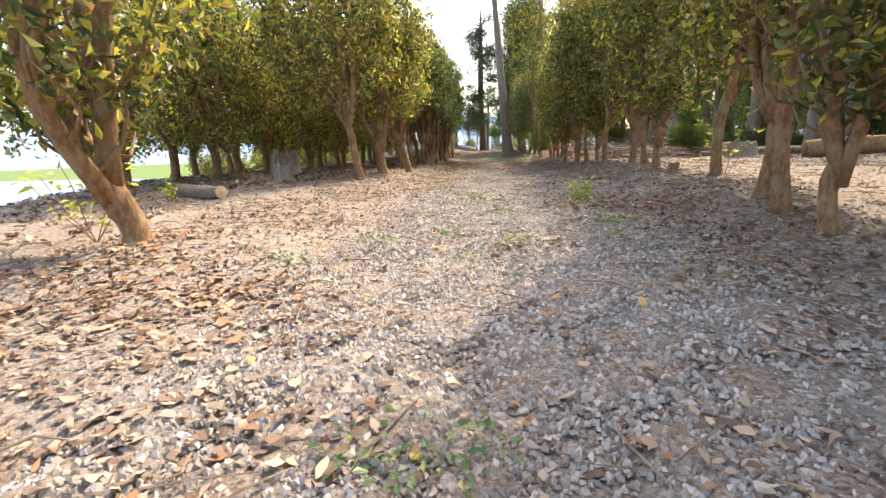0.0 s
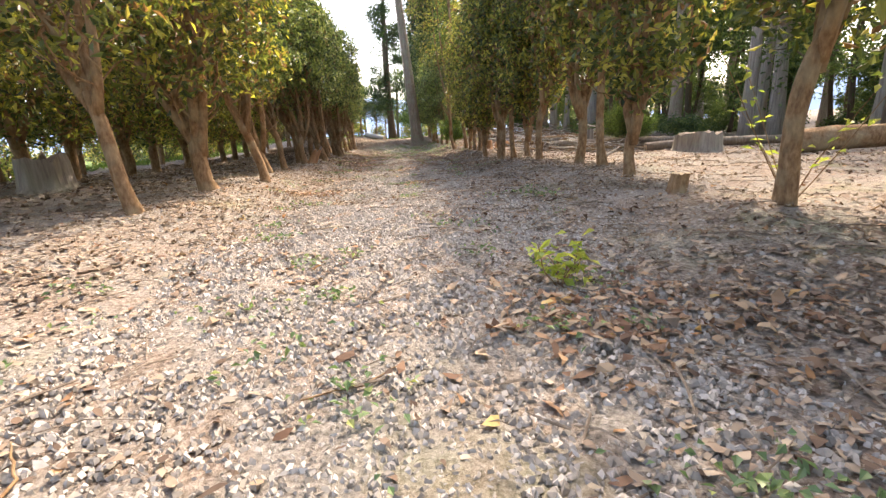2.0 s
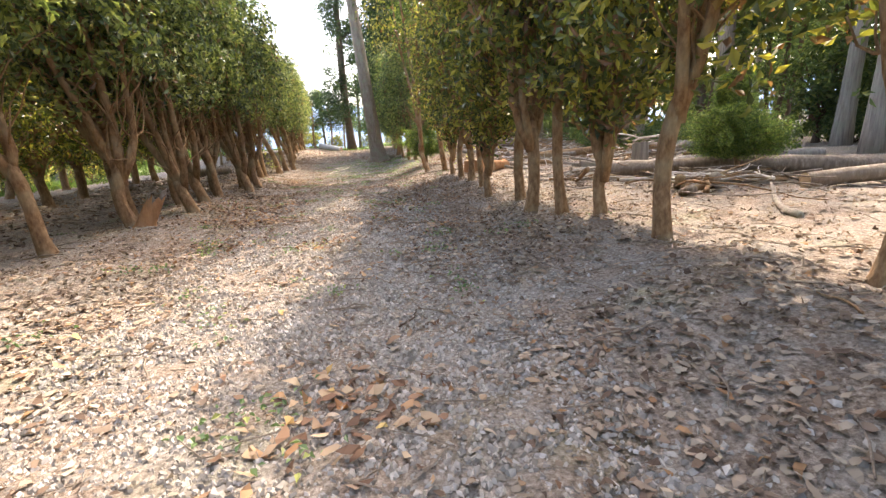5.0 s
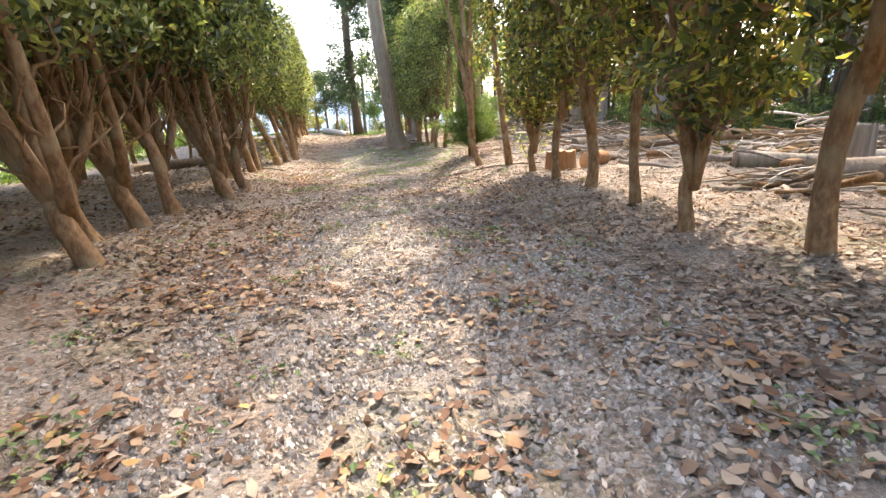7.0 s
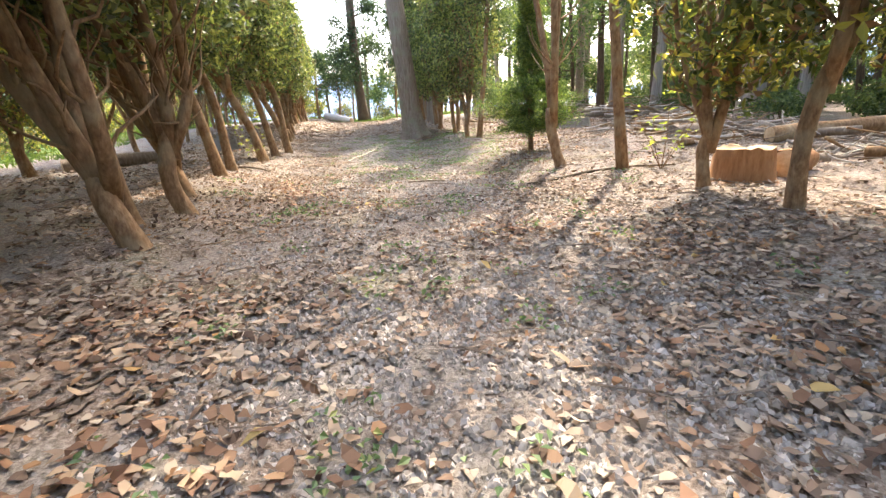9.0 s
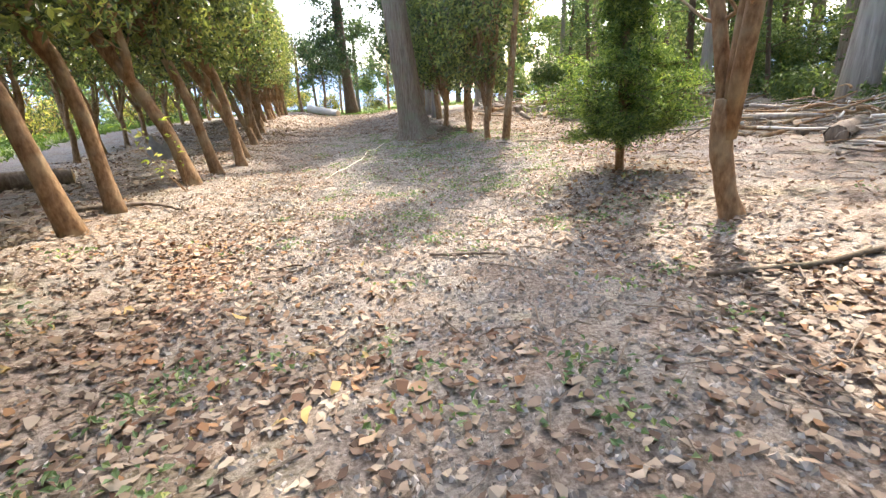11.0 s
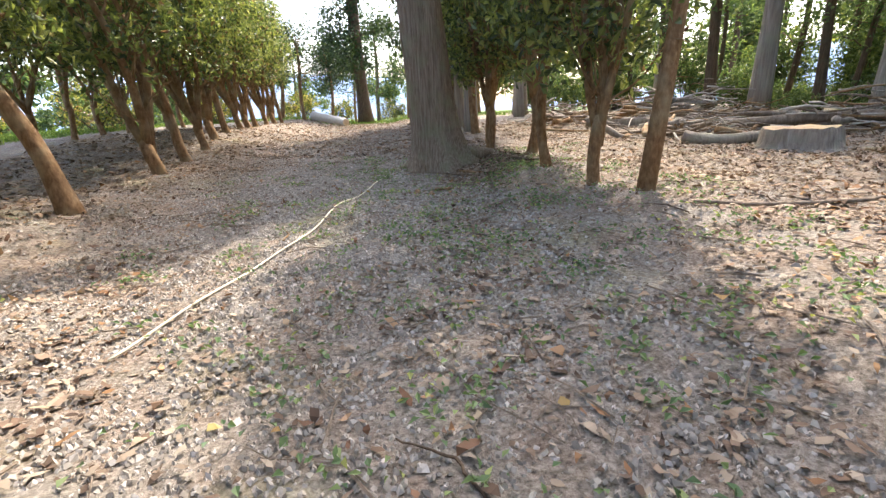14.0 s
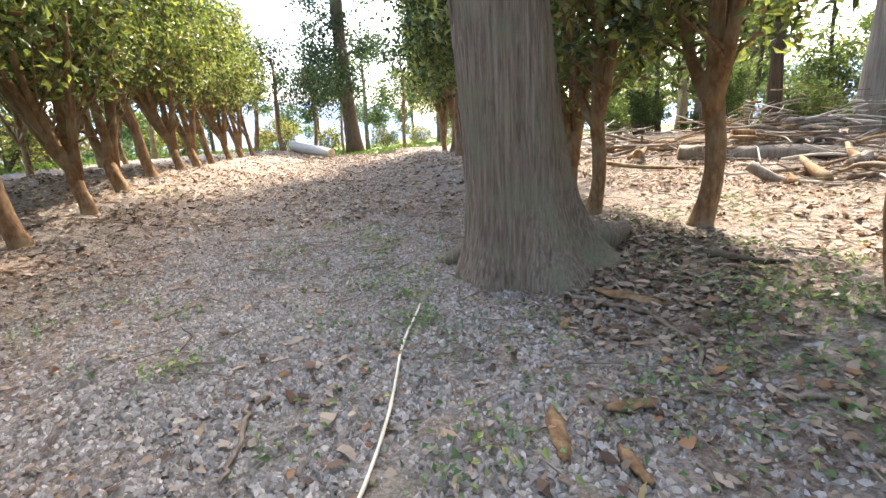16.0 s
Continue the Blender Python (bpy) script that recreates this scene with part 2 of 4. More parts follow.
def leaves(centres, normals, length, width, gen=rng, spread=0.7, fold=0.25):
    """Folded pointed leaves at the centres, turned about the normals, as arrays."""
    n = len(centres)
    nn = normals + gen.normal(size=(n, 3)) * spread
    nn /= np.linalg.norm(nn, axis=1)[:, None] + 1e-9
    t = gen.normal(size=(n, 3))
    t -= nn * np.sum(t * nn, 1)[:, None]
    t /= np.linalg.norm(t, axis=1)[:, None] + 1e-9
    s = np.cross(nn, t)
    L = (length * gen.uniform(0.6, 1.35, n))[:, None]
    W = (width * gen.uniform(0.7, 1.3, n))[:, None]
    base, tip = centres - t * L / 2, centres + t * L / 2 - nn * L * 0.12
    lift = nn * W * fold
    left, right = centres - t * L * 0.1 + s * W * 0.46 + lift, centres - t * L * 0.06 - s * W * 0.46 + lift
    v = np.stack([base, left, tip, right], 1).reshape(-1, 3)
    i = np.arange(n)[:, None] * 4
    f = np.vstack([i + [0, 2, 1], i + [0, 3, 2]])
    return v, [f]


def dry_leaves(centres, normals, length, width, gen):
    """Fallen leaves with an oval outline, curled along their length, as arrays."""
    n = len(centres)
    nn = normals / np.linalg.norm(normals, axis=1)[:, None]
    t = gen.normal(size=(n, 3))
    t -= nn * np.sum(t * nn, 1)[:, None]
    t /= np.linalg.norm(t, axis=1)[:, None] + 1e-9
    s = np.cross(nn, t)
    L, W = length[:, None], width[:, None]
    curl = (gen.normal(size=n) * 0.6 + 0.15)[:, None] * L
    fold = (gen.normal(size=n) * 0.3 + 0.08)[:, None] * W
    rows_ = []
    for u, w in ((-0.5, 0.0), (-0.22, 0.46), (0.16, 0.42), (0.5, 0.0), (0.16, -0.42), (-0.22, -0.46)):
        rows_.append(centres + t * L * (u + 0.09 * gen.normal(size=(n, 1))) + s * W * (w + 0.14 * gen.normal(size=(n, 1))) + nn * (curl * u * u + fold * (abs(w) * 2)))
    v = np.stack(rows_, 1).reshape(-1, 3)
    i = np.arange(n)[:, None] * 6
    f = np.vstack([i + [0, 5, 1], i + [1, 5, 4], i + [1, 4, 2], i + [2, 4, 3]])
    return v, [f]


def clumped(gen, clumps, per, centre, half, power=2.4, shell=0.72, size=0.3):
    """Leaf places and outward normals in clumps that fill the outside of a rounded block."""
    d = gen.normal(size=(clumps, 3))
    d /= (np.sum(np.abs(d) ** power, 1) ** (1 / power))[:, None]
    c = d * gen.uniform(shell, 1.0, clumps)[:, None] * np.asarray(half) + np.asarray(centre)
    c += gen.normal(size=c.shape) * 0.08
    p = np.repeat(c, per, 0) + gen.normal(size=(clumps * per, 3)) * size * np.repeat(gen.uniform(0.6, 1.25, clumps), per)[:, None]
    nr = (p - np.asarray(centre)) / np.asarray(half)
    nr /= np.linalg.norm(nr, axis=1)[:, None] + 1e-9
    nr[:, 2] += 0.45
    return p, nr


# ---------------------------------------------------------------- the lie of the land
def path_x(y):
    return np.interp(y, [-5, 0, 18, 28, 35, 45, 60, 90], [1.8, 1.8, 1.6, 0.95, 0.4, -0.6, -1.3, -1.6])


def smooth(a, b, v):
    t = np.clip((v - a) / (b - a), 0, 1)
    return t * t * (3 - 2 * t)


def land(x, y):
    """Height of the ground."""
    x, y = np.asarray(x, float), np.asarray(y, float)
    off = x - path_x(y)
    z = np.interp(y, [-30, -4, 0, 4, 7, 10, 16, 24, 33, 38, 46, 66, 90], [-0.8, -0.45, -0.32, -0.22, -0.12, -0.09, -0.14, -0.16, -0.2, -0.14, 0.12, 0.3, -0.6])
    z = z + 0.2 * smooth(1.6, 3.2, np.abs(off))
    z = z + 0.25 * smooth(38, 46, y) * smooth(0.5, 4, -off)
    near = 1 - smooth(80, 140, np.hypot(x, y - 30))
    z = z + near * (0.022 * np.sin(1.7 * x + 0.9 * y) + 0.02 * np.sin(2.9 * y - 1.1 * x) + 0.012 * np.sin(5.3 * x + 3.7 * y) + 0.05 * np.sin(0.45 * x + 1.3) * np.sin(0.37 * y))
    edge = np.interp(y, [0, 14, 24, 40, 60], [-5.5, -8.0, -11.0, -14.0, -16.0])
    z = z - 7.0 * smooth(0, 12.0, edge - x)
    z = z + 1.2 * smooth(18, 60, x) * near
    z = z - 5.0 * smooth(95, 200, y)
    return z


def at(x, y):
    return float(land(x, y))


def ground():
    xs = np.concatenate([-np.geomspace(1600, 14, 26), np.arange(-13, 13, 0.16), np.geomspace(13.2, 1600, 30)])
    ys = np.concatenate([-np.geomspace(1600, 5, 20), np.arange(-4.5, 46, 0.16), np.arange(46, 76, 0.6), np.geomspace(77, 2400, 26)])
    X, Y = np.meshgrid(xs, ys)
    Z = land(X, Y)
    Z += np.where((np.abs(X) < 13) & (Y > -4.5) & (Y < 46), rng.normal(size=X.shape) * 0.008, 0)
    v = np.stack([X, Y, Z], -1).reshape(-1, 3)
    w = len(xs)
    i, j = np.meshgrid(np.arange(len(ys) - 1), np.arange(w - 1), indexing="ij")
    q = np.stack([i * w + j, i * w + j + 1, (i + 1) * w + j + 1, (i + 1) * w + j], -1).reshape(-1, 4)
    me = mesh_of("ground", v, q, SOIL, True)
    edge = np.interp(v[:, 1], [0, 14, 24, 40, 60], [-5.5, -8.0, -9.5, -10.0, -11.0])
    g = np.maximum(smooth(0, 2.5, edge - v[:, 0]), smooth(60, 72, v[:, 1] - 0.3 * v[:, 0]))
    g = np.maximum(g, smooth(40, 70, v[:, 0]))
    me.attributes.new("meadow", 'FLOAT', 'POINT').data.foreach_set("value", g.astype(np.float32))
    tagged(new("ground", me), "leaf-strewn brown soil of a woodland path", "ground", kind="structure")


def water():
    a = np.linspace(0, 2 * np.pi, 48, endpoint=False)
    v = np.stack([-225 + 205 * np.cos(a), 45 + 120 * np.sin(a), np.full(48, -6.2)], -1)
    v = np.vstack([v, [[-225, 45, -6.2]]])
    f = np.stack([np.full(48, 48), np.arange(48), (np.arange(48) + 1) % 48], -1)
    tagged(new("water", mesh_of("water", v, f, WATER)), "pale blue lake below the wooded bank", "lake", kind="structure")


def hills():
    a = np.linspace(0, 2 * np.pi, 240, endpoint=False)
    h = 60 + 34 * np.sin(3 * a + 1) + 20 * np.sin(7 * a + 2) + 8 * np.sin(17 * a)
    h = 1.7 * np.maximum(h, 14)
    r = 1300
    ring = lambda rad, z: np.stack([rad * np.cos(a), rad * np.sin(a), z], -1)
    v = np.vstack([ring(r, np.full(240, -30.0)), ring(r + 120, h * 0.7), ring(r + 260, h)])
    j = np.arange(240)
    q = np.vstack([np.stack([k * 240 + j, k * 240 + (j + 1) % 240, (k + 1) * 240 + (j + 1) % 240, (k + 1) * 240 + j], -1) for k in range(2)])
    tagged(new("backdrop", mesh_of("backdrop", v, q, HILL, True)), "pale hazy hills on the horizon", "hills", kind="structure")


ground()
water()
hills()


# ---------------------------------------------------------------- trees
def hedge_tree(seed, lean, height, low, half_across, half_along, fork, radius, stems, label, group, shift=0.0, leaf=LEAF_HEDGE):
    """A clipped evergreen: a short forked trunk, limbs, and a dense rounded crown."""
    g = np.random.default_rng(seed)
    t = thing("clipped_tree", 0, 0, 0, label, "tree", group)
    top = np.array([lean[0] * fork, lean[1] * fork, fork])
    pts = curve_points((0, 0, -0.12), top, 9, 0.045, g)
    v, f = tube(pts, [radius * 1.6, radius * 1.14, radius * 1.0, radius * 0.96, radius * 0.98, radius * 1.0, radius * 0.62], 12, 0.05, g)
    part("trunk", mesh_of("trunk", v, f, BARK, True), t)
    cz = (height + low) / 2
    cen = np.array([lean[0] * cz * 0.4 + shift, lean[1] * cz * 0.4, cz])
    for k in range(stems):
        a = 6.28 * (k + g.uniform(-0.3, 0.3)) / stems
        out = g.uniform(0.35, 0.8)
        end = cen + [np.cos(a) * half_across * out, np.sin(a) * half_along * out, g.uniform(-0.2, 0.9)]
        start = top * (1 - (0.2 + g.uniform(0, 0.14)) / fork)
        p = curve_points(start, end, 9, 0.13, g)
        limb = part("limb", mesh_of("limb", *tube(p, [radius * 0.78, radius * 0.62, radius * 0.46, radius * 0.32, radius * 0.1], 8, 0.06, g), BARK, True), t)
        pieces = []
        for b in range(13):
            s = p[g.integers(1, 8)]
            e = s + [np.clip(g.normal() * 0.35, -0.6, 0.6), np.clip(g.normal() * 0.35, -0.6, 0.6), g.uniform(0.25, 1.0)]
            pieces.append(tube(curve_points(s, e, 5, 0.08, g), [radius * 0.2, radius * 0.07], 5, 0.05, g, False))
        tagged(part("twig_spray", mesh_of("twig_spray", *joined(pieces), BARK, True), limb), kind="stuff")
    half = (half_across, half_along, (height - low) / 2)
    a1, n1 = clumped(g, 300, 25, cen, half, 4.0, 0.76, 0.125)
    a2, n2 = clumped(g, 40, 20, cen, np.array(half) * 0.72, 2.4, 0.3, 0.26)
    keep = a1[:, 2] > low + 0.3 + 0.35 * np.sin(a1[:, 1] * 3.1 + seed) + 0.3 * np.sin(a1[:, 0] * 4.3 + 2 * seed) + 0.15 * g.normal(size=len(a1))
    w, h = leaves(np.vstack([a1[keep], a2]), np.vstack([n1[keep], n2]), 0.125, 0.062, g)
    part("crown", mesh_of("crown", w, h, leaf), t, "glossy green leaves with bare twigs inside")
    return t


def tall_tree(seed, height, radius, crown_low, spread, bark, leaf, label, group, count=130, per=26, leaf_size=0.22, lean=(0.0, 0.0), flat=1.0, limbs=13):
    """A tall forest tree: a long bare trunk, side limbs and a loose crown."""
    g = np.random.default_rng(seed)
    t = thing("forest_tree", 0, 0, 0, label, "tree", group)
    top = np.array([lean[0] * height, lean[1] * height, height])
    pts = curve_points((0, 0, -0.3), top, 16, 0.12 if radius > 0.12 else 0.2, g)
    v, f = tube(pts, [radius * 1.6, radius * 1.12, radius * 1.02, radius, radius * 0.97, radius * 0.94, radius * 0.9, radius * 0.8, radius * 0.6, radius * 0.38, radius * 0.12], 14, 0.03, g)
    part("trunk", mesh_of("trunk", v, f, bark, True), t)
    cs = []
    for k in range(limbs):
        z = g.uniform(crown_low, height * 0.95)
        a = g.uniform(0, 6.28)
        reach = spread * g.uniform(0.5, 1.0) * (1 - 0.55 * (z - crown_low) / (height - crown_low))
        s = np.array([lean[0] * z, lean[1] * z, z - 0.3])
        e = s + [np.cos(a) * reach, np.sin(a) * reach, g.uniform(0.1, 1.0) * flat]
        p = curve_points(s, e, 6, 0.15, g)
        part("limb", mesh_of("limb", *tube(p, [radius * 0.28, radius * 0.15, radius * 0.04], 6, 0.05, g, False), bark, True), t)
        cs += [p[3], p[4], p[5]]
    cs = np.array(cs)
    c = cs[g.integers(0, len(cs), count)] + g.normal(size=(count, 3)) * [0.55, 0.55, 0.55]
    p = np.repeat(c, per, 0) + g.normal(size=(count * per, 3)) * [0.42, 0.42, 0.26]
    nr = g.normal(size=p.shape) * 0.5 + [0, 0, 0.8]
    w, h = leaves(p, nr, leaf_size, leaf_size * 0.5, g)
    part("crown", mesh_of("crown", w, h, leaf), t)
    return t


def shade_sleeve(t, seed, low, high, half, lean):
    """A narrow sleeve of short leafy side shoots along a bare trunk, added out of view to cast a strip of shade."""
    g = np.random.default_rng(seed)
    pieces, cs = [], []
    for k in range(70):
        z, a, r = g.uniform(low, high), g.uniform(0, 6.28), half * g.uniform(0.5, 1.0)
        s = np.array([lean * z, 0, z])
        p = curve_points(s, s + [np.cos(a) * r + 0.3, np.sin(a) * r, g.uniform(0.1, 0.4)], 5, 0.03, g)
        pieces.append(tube(p, [0.014, 0.005], 5, 0.05, g, False))
        cs += [p[2], p[3], p[4]]
    part("shade_shoots", mesh_of("shade_shoots", *joined(pieces), BARK, True), t)
    p = np.repeat(np.array(cs), 28, 0) + g.normal(size=(len(cs) * 28, 3)) * 0.14
    part("shade_foliage", mesh_of("shade_foliage", *leaves(p, g.normal(size=p.shape) * 0.5 + [0, 0, 0.7], 0.15, 0.075, g), LEAF_MID), t)


def shrub(seed, height, width, leaf, label, group, count=90, per=30, size=0.12, stem=0.03):
    g = np.random.default_rng(seed)
    t = thing("shrub", 0, 0, 0, label, "shrub", group)
    pieces = []
    for k in range(6):
        a = g.uniform(0, 6.28)
        e = (np.cos(a) * width * 0.35, np.sin(a) * width * 0.35, height * g.uniform(0.6, 0.9))
        pieces.append(tube(curve_points((g.normal() * 0.05, g.normal() * 0.05, -0.05), e, 6, 0.08, g), [stem, stem * 0.3], 6, 0.05, g, False))
    part("stem", mesh_of("stem", *joined(pieces), BARK_DARK, True), t)
    p, nr = clumped(g, count, per, (0, 0, height * 0.56), (width / 2, width / 2, height * 0.46), 2.1, 0.45, 0.14)
    w, h = leaves(p, nr, size, size * 0.5, g)
    part("foliage", mesh_of("foliage", w, h, leaf), t)
    return t


def copies(kinds, spots, gen, turn=25.0, vary=0.1):
    """Each spot (x, y[, scale]) gets a copy of one of the kinds, which stand out of use at the first spots."""
    used = set()
    for i, s in enumerate(spots):
        k = kinds[i % len(kinds)]
        x, y = s[0], s[1]
        sc = (s[2] if len(s) > 2 else 1.0) * gen.uniform(1 - vary, 1 + vary)
        m = pose(x, y, at(x, y) - 0.03, 0, 0, gen.uniform(-turn, turn)) @ Matrix.Scale(sc, 4)
        if id(k) not in used:
            used.add(id(k))
            k.matrix_basis = m
        else:
            c = copy_thing(k, pose(0, 0, 0))
            c.matrix_basis = m


LEFT = [(-1.45, 2.42), (-1.42, 8.75), (-1.45, 10.8), (-1.2, 12.7)]
LEFT_MID = [(-1.8, 14.9), (-1.8, 16.4), (-1.55, 17.9), (-1.25, 19.3), (-1.95, 18.7), (-1.8, 20.3),
        (-1.7, 21.1), (-1.6, 21.8), (-1.85, 22.5), (-1.4, 23.5), (-1.75, 24.2), (-1.5, 24.9), (-1.9, 25.9)]
LEFT_FAR = [(-3.0, 38.6, 1.12), (-3.2, 40.2, 1.12), (-3.5, 41.8, 1.12), (-3.8, 43.4, 1.12), (-4.0, 45.0, 1.12), (-4.2, 46.6, 1.12),
        (-4.4, 48.3, 1.12), (-4.6, 50.0, 1.12), (-4.8, 52.0, 1.12), (-4.9, 54.0, 1.12), (-5.0, 56.0, 1.12)]
SLIM = [(-2.55, 27.2), (-2.3, 28.45), (-2.45, 29.5), (-2.35, 31.7), (-2.25, 32.7), (-2.15, 33.9), (-2.5, 35.5)]
# The first five trees are unseen, added to shade the start of the path.
RIGHT = [(4.3, -4.6), (4.4, -3.0), (4.35, -1.4), (4.4, 0.2), (4.35, 1.7), (4.39, 3.2), (4.51, 4.1), (4.72, 5.0), (5.08, 7.1), (5.09, 10.1), (5.22, 11.5), (5.2, 12.8), (4.85, 14.5), (4.87, 15.8), (4.62, 16.4), (4.3, 16.95),
         (4.5, 18.0, 0.95), (4.2, 19.1, 0.9), (4.35, 20.3, 0.9), (4.26, 21.5, 0.88), (4.3, 22.9, 0.88), (4.24, 24.0, 0.88)]
RIGHT_FAR = [(3.04, 39.7, 0.9), (3.58, 35.45), (3.36, 36.6), (3.68, 38.75), (3.3, 40.8, 1.1), (3.4, 43.4, 1.5), (3.4, 45.6, 1.5), (3.35, 47.8, 1.5),
         (3.3, 50.0, 1.45), (3.2, 52.2, 1.4), (3.2, 54.4, 1.4)]
BACK_LEFT = [(-4.9, 5.6, 0.85), (-5.9, 7.4, 0.9), (-5.2, 9.2, 0.85), (-7.0, 10.2), (-5.5, 10.9, 0.9), (-8.3, 13.0), (-8.6, 15.4), (-8.4, 18.0), (-8.8, 20.6), (-8.8, 23.2), (-9.2, 26.0), (-9.4, 29.0), (-5.6, 12.5), (-5.9, 14.2), (-5.8, 16.0), (-6.0, 17.7), (-5.9, 19.4), (-6.2, 21.2), (-6.1, 23.0), (-6.4, 24.8), (-6.4, 26.6), (-6.7, 28.4),
             (-6.8, 30.2)]
BACK_FAR = [(-7.0, 32.0), (-7.0, 33.8), (-7.2, 35.6), (-7.4, 37.4), (-7.6, 39.2), (-7.8, 41.0), (-8.0, 42.8), (-8.2, 44.6), (-8.4, 46.4),
             (-8.6, 48.2), (-8.8, 50.0), (-9.0, 52.0), (-9.2, 54.0)]

g_place = np.random.default_rng(21)
row_label = "clipped evergreen with a forked brown trunk beside the path"
left_kinds = [hedge_tree(31 + k, (-0.26 + 0.07 * (k % 3), 0.03 * (k - 2)), 5.1 + 0.25 * (k % 2), (0.9, 1.45, 1.1, 1.6)[k], 1.45, 0.95, (0.6, 1.4, 0.85, 1.15)[k], (0.11, 0.08, 0.12, 0.085)[k], (5, 4, 6, 4)[k], row_label, "clipped trees along the path", -0.35) for k in range(4)]
right_kinds = [hedge_tree(61 + k, (0.05 - 0.05 * (k % 3), 0.03 * (k - 2)), 5.7 + 0.15 * (k % 2), (1.4, 1.1, 1.7, 1.3)[k], 1.0, 1.02, (1.5, 0.75, 1.9, 1.2)[k], (0.08, 0.072, 0.066, 0.084)[k], (5, 6, 4, 5)[k], row_label, "clipped trees along the path") for k in range(4)]
# Their crowns are out of view, set high to cast shade on the path.
tall_row = [tall_tree(81, 14.5, 0.062, 10.4, 1.6, BARK, LEAF_HEDGE, "slender tall tree with a bare brown trunk beside the path", "tall trees in the row", 300, 34, 0.19, (-0.055, 0.0), limbs=22),
            tall_tree(82, 19.5, 0.065, 14.2, 1.7, BARK, LEAF_HEDGE, "slender tall tree with a straight reddish trunk", "tall trees in the row", 420, 34, 0.19, (0.045, 0.0), limbs=24)]
shade_sleeve(tall_row[1], 85, 4.0, 9.6, 0.6, 0.045)
copies(tall_row, [(4.26, 25.8), (3.8, 34.75)], g_place, 8, 0.0)
# Added tall trees whose dense crowns shade the path left of the cedar.
end_row = tall_tree(84, 13.5, 0.16, 3.4, 1.75, BARK_GREY, LEAF_DARK, "tall dense evergreen added behind the cedar to shade the path", "tall trees in the row", 620, 36, 0.2, (0.0, 0.0), limbs=40)
copies([end_row], [(3.4, 44.6), (3.4, 47.6), (3.3, 50.6)], g_place, 180, 0.06)
# Its crown above the bare stems is unseen, sized to shade the path.
leaning = hedge_tree(83, (-0.27, 0.02), 10.4, 3.9, 1.25, 1.6, 1.0, 0.085, 3, "tree with a strongly leaning forked trunk beside the path", "clipped trees along the path")
copies([leaning], [(3.8, 27.05)], g_place, 2, 0.0)
slim_kinds = [hedge_tree(41 + k, (-0.34 + 0.09 * k, 0.04 * (k - 1)), 5.6, (1.9, 2.2, 2.0)[k], 1.4, 1.0, (1.9, 2.5, 2.1)[k], (0.098, 0.085, 0.09)[k], (3, 4, 4)[k], "evergreen with a long leaning bare trunk beside the path", "clipped trees along the path", -0.5, LEAF_MID) for k in range(3)]
copies(slim_kinds, SLIM, g_place, 8, 0.05)
back_kinds = [hedge_tree(91 + k, (-0.08, 0.05), 5.2, 0.8, 1.5, 1.3, 1.0, 0.11, 4, "evergreen of the second row on the bank", "second row of trees") for k in range(2)]
copies(left_kinds, LEFT, g_place, 14, 0.06)
mid_kinds = [hedge_tree(36 + k, (-0.3 + 0.08 * k, 0.03 * (k - 1)), 5.3, (1.75, 2.0, 1.6)[k], 1.45, 0.95, (0.7, 1.25, 0.95)[k], (0.1, 0.08, 0.088)[k], (4, 4, 5)[k], "evergreen with leaning bare forked stems beside the path", "clipped trees along the path", -0.4, LEAF_MID) for k in range(3)]
copies(mid_kinds, LEFT_MID, g_place, 14, 0.06)
far_kinds = [hedge_tree(51 + k, (-0.3 + 0.1 * k, 0.04 * (k - 1)), 5.2, (1.3, 1.6, 1.45)[k], 1.5, 1.0, (0.55, 1.1, 0.8)[k], (0.1, 0.085, 0.09)[k], (4, 3, 5)[k], "evergreen with leaning forked stems and shade-toned leaves beside the path", "clipped trees along the path", -0.45, LEAF_MID) for k in range(3)]
copies(far_kinds, LEFT_FAR, g_place, 14, 0.06)
copies(right_kinds, RIGHT, g_place, 25, 0.07)
right_far_kinds = [hedge_tree(66 + k, (0.03 - 0.04 * k, 0.03 * (k - 1)), 5.8, (1.4, 1.1, 1.6)[k], 1.0, 1.0, (1.3, 0.8, 1.6)[k], (0.082, 0.075, 0.068)[k], (5, 5, 4)[k], "dark evergreen with upright forked stems beside the path", "clipped trees along the path", 0.0, LEAF_MID) for k in range(3)]
copies(right_far_kinds, RIGHT_FAR, g_place, 25, 0.05)
copies(back_kinds, BACK_LEFT, g_place, 90, 0.1)
bare_kinds = [hedge_tree(95 + k, (-0.1, 0.05), 5.0, 2.1, 1.4, 1.2, 1.2, 0.08, 4, "evergreen of the second row with bare lower stems", "second row of trees", 0.0, LEAF_MID) for k in range(2)]
copies(bare_kinds, BACK_FAR, g_place, 90, 0.1)


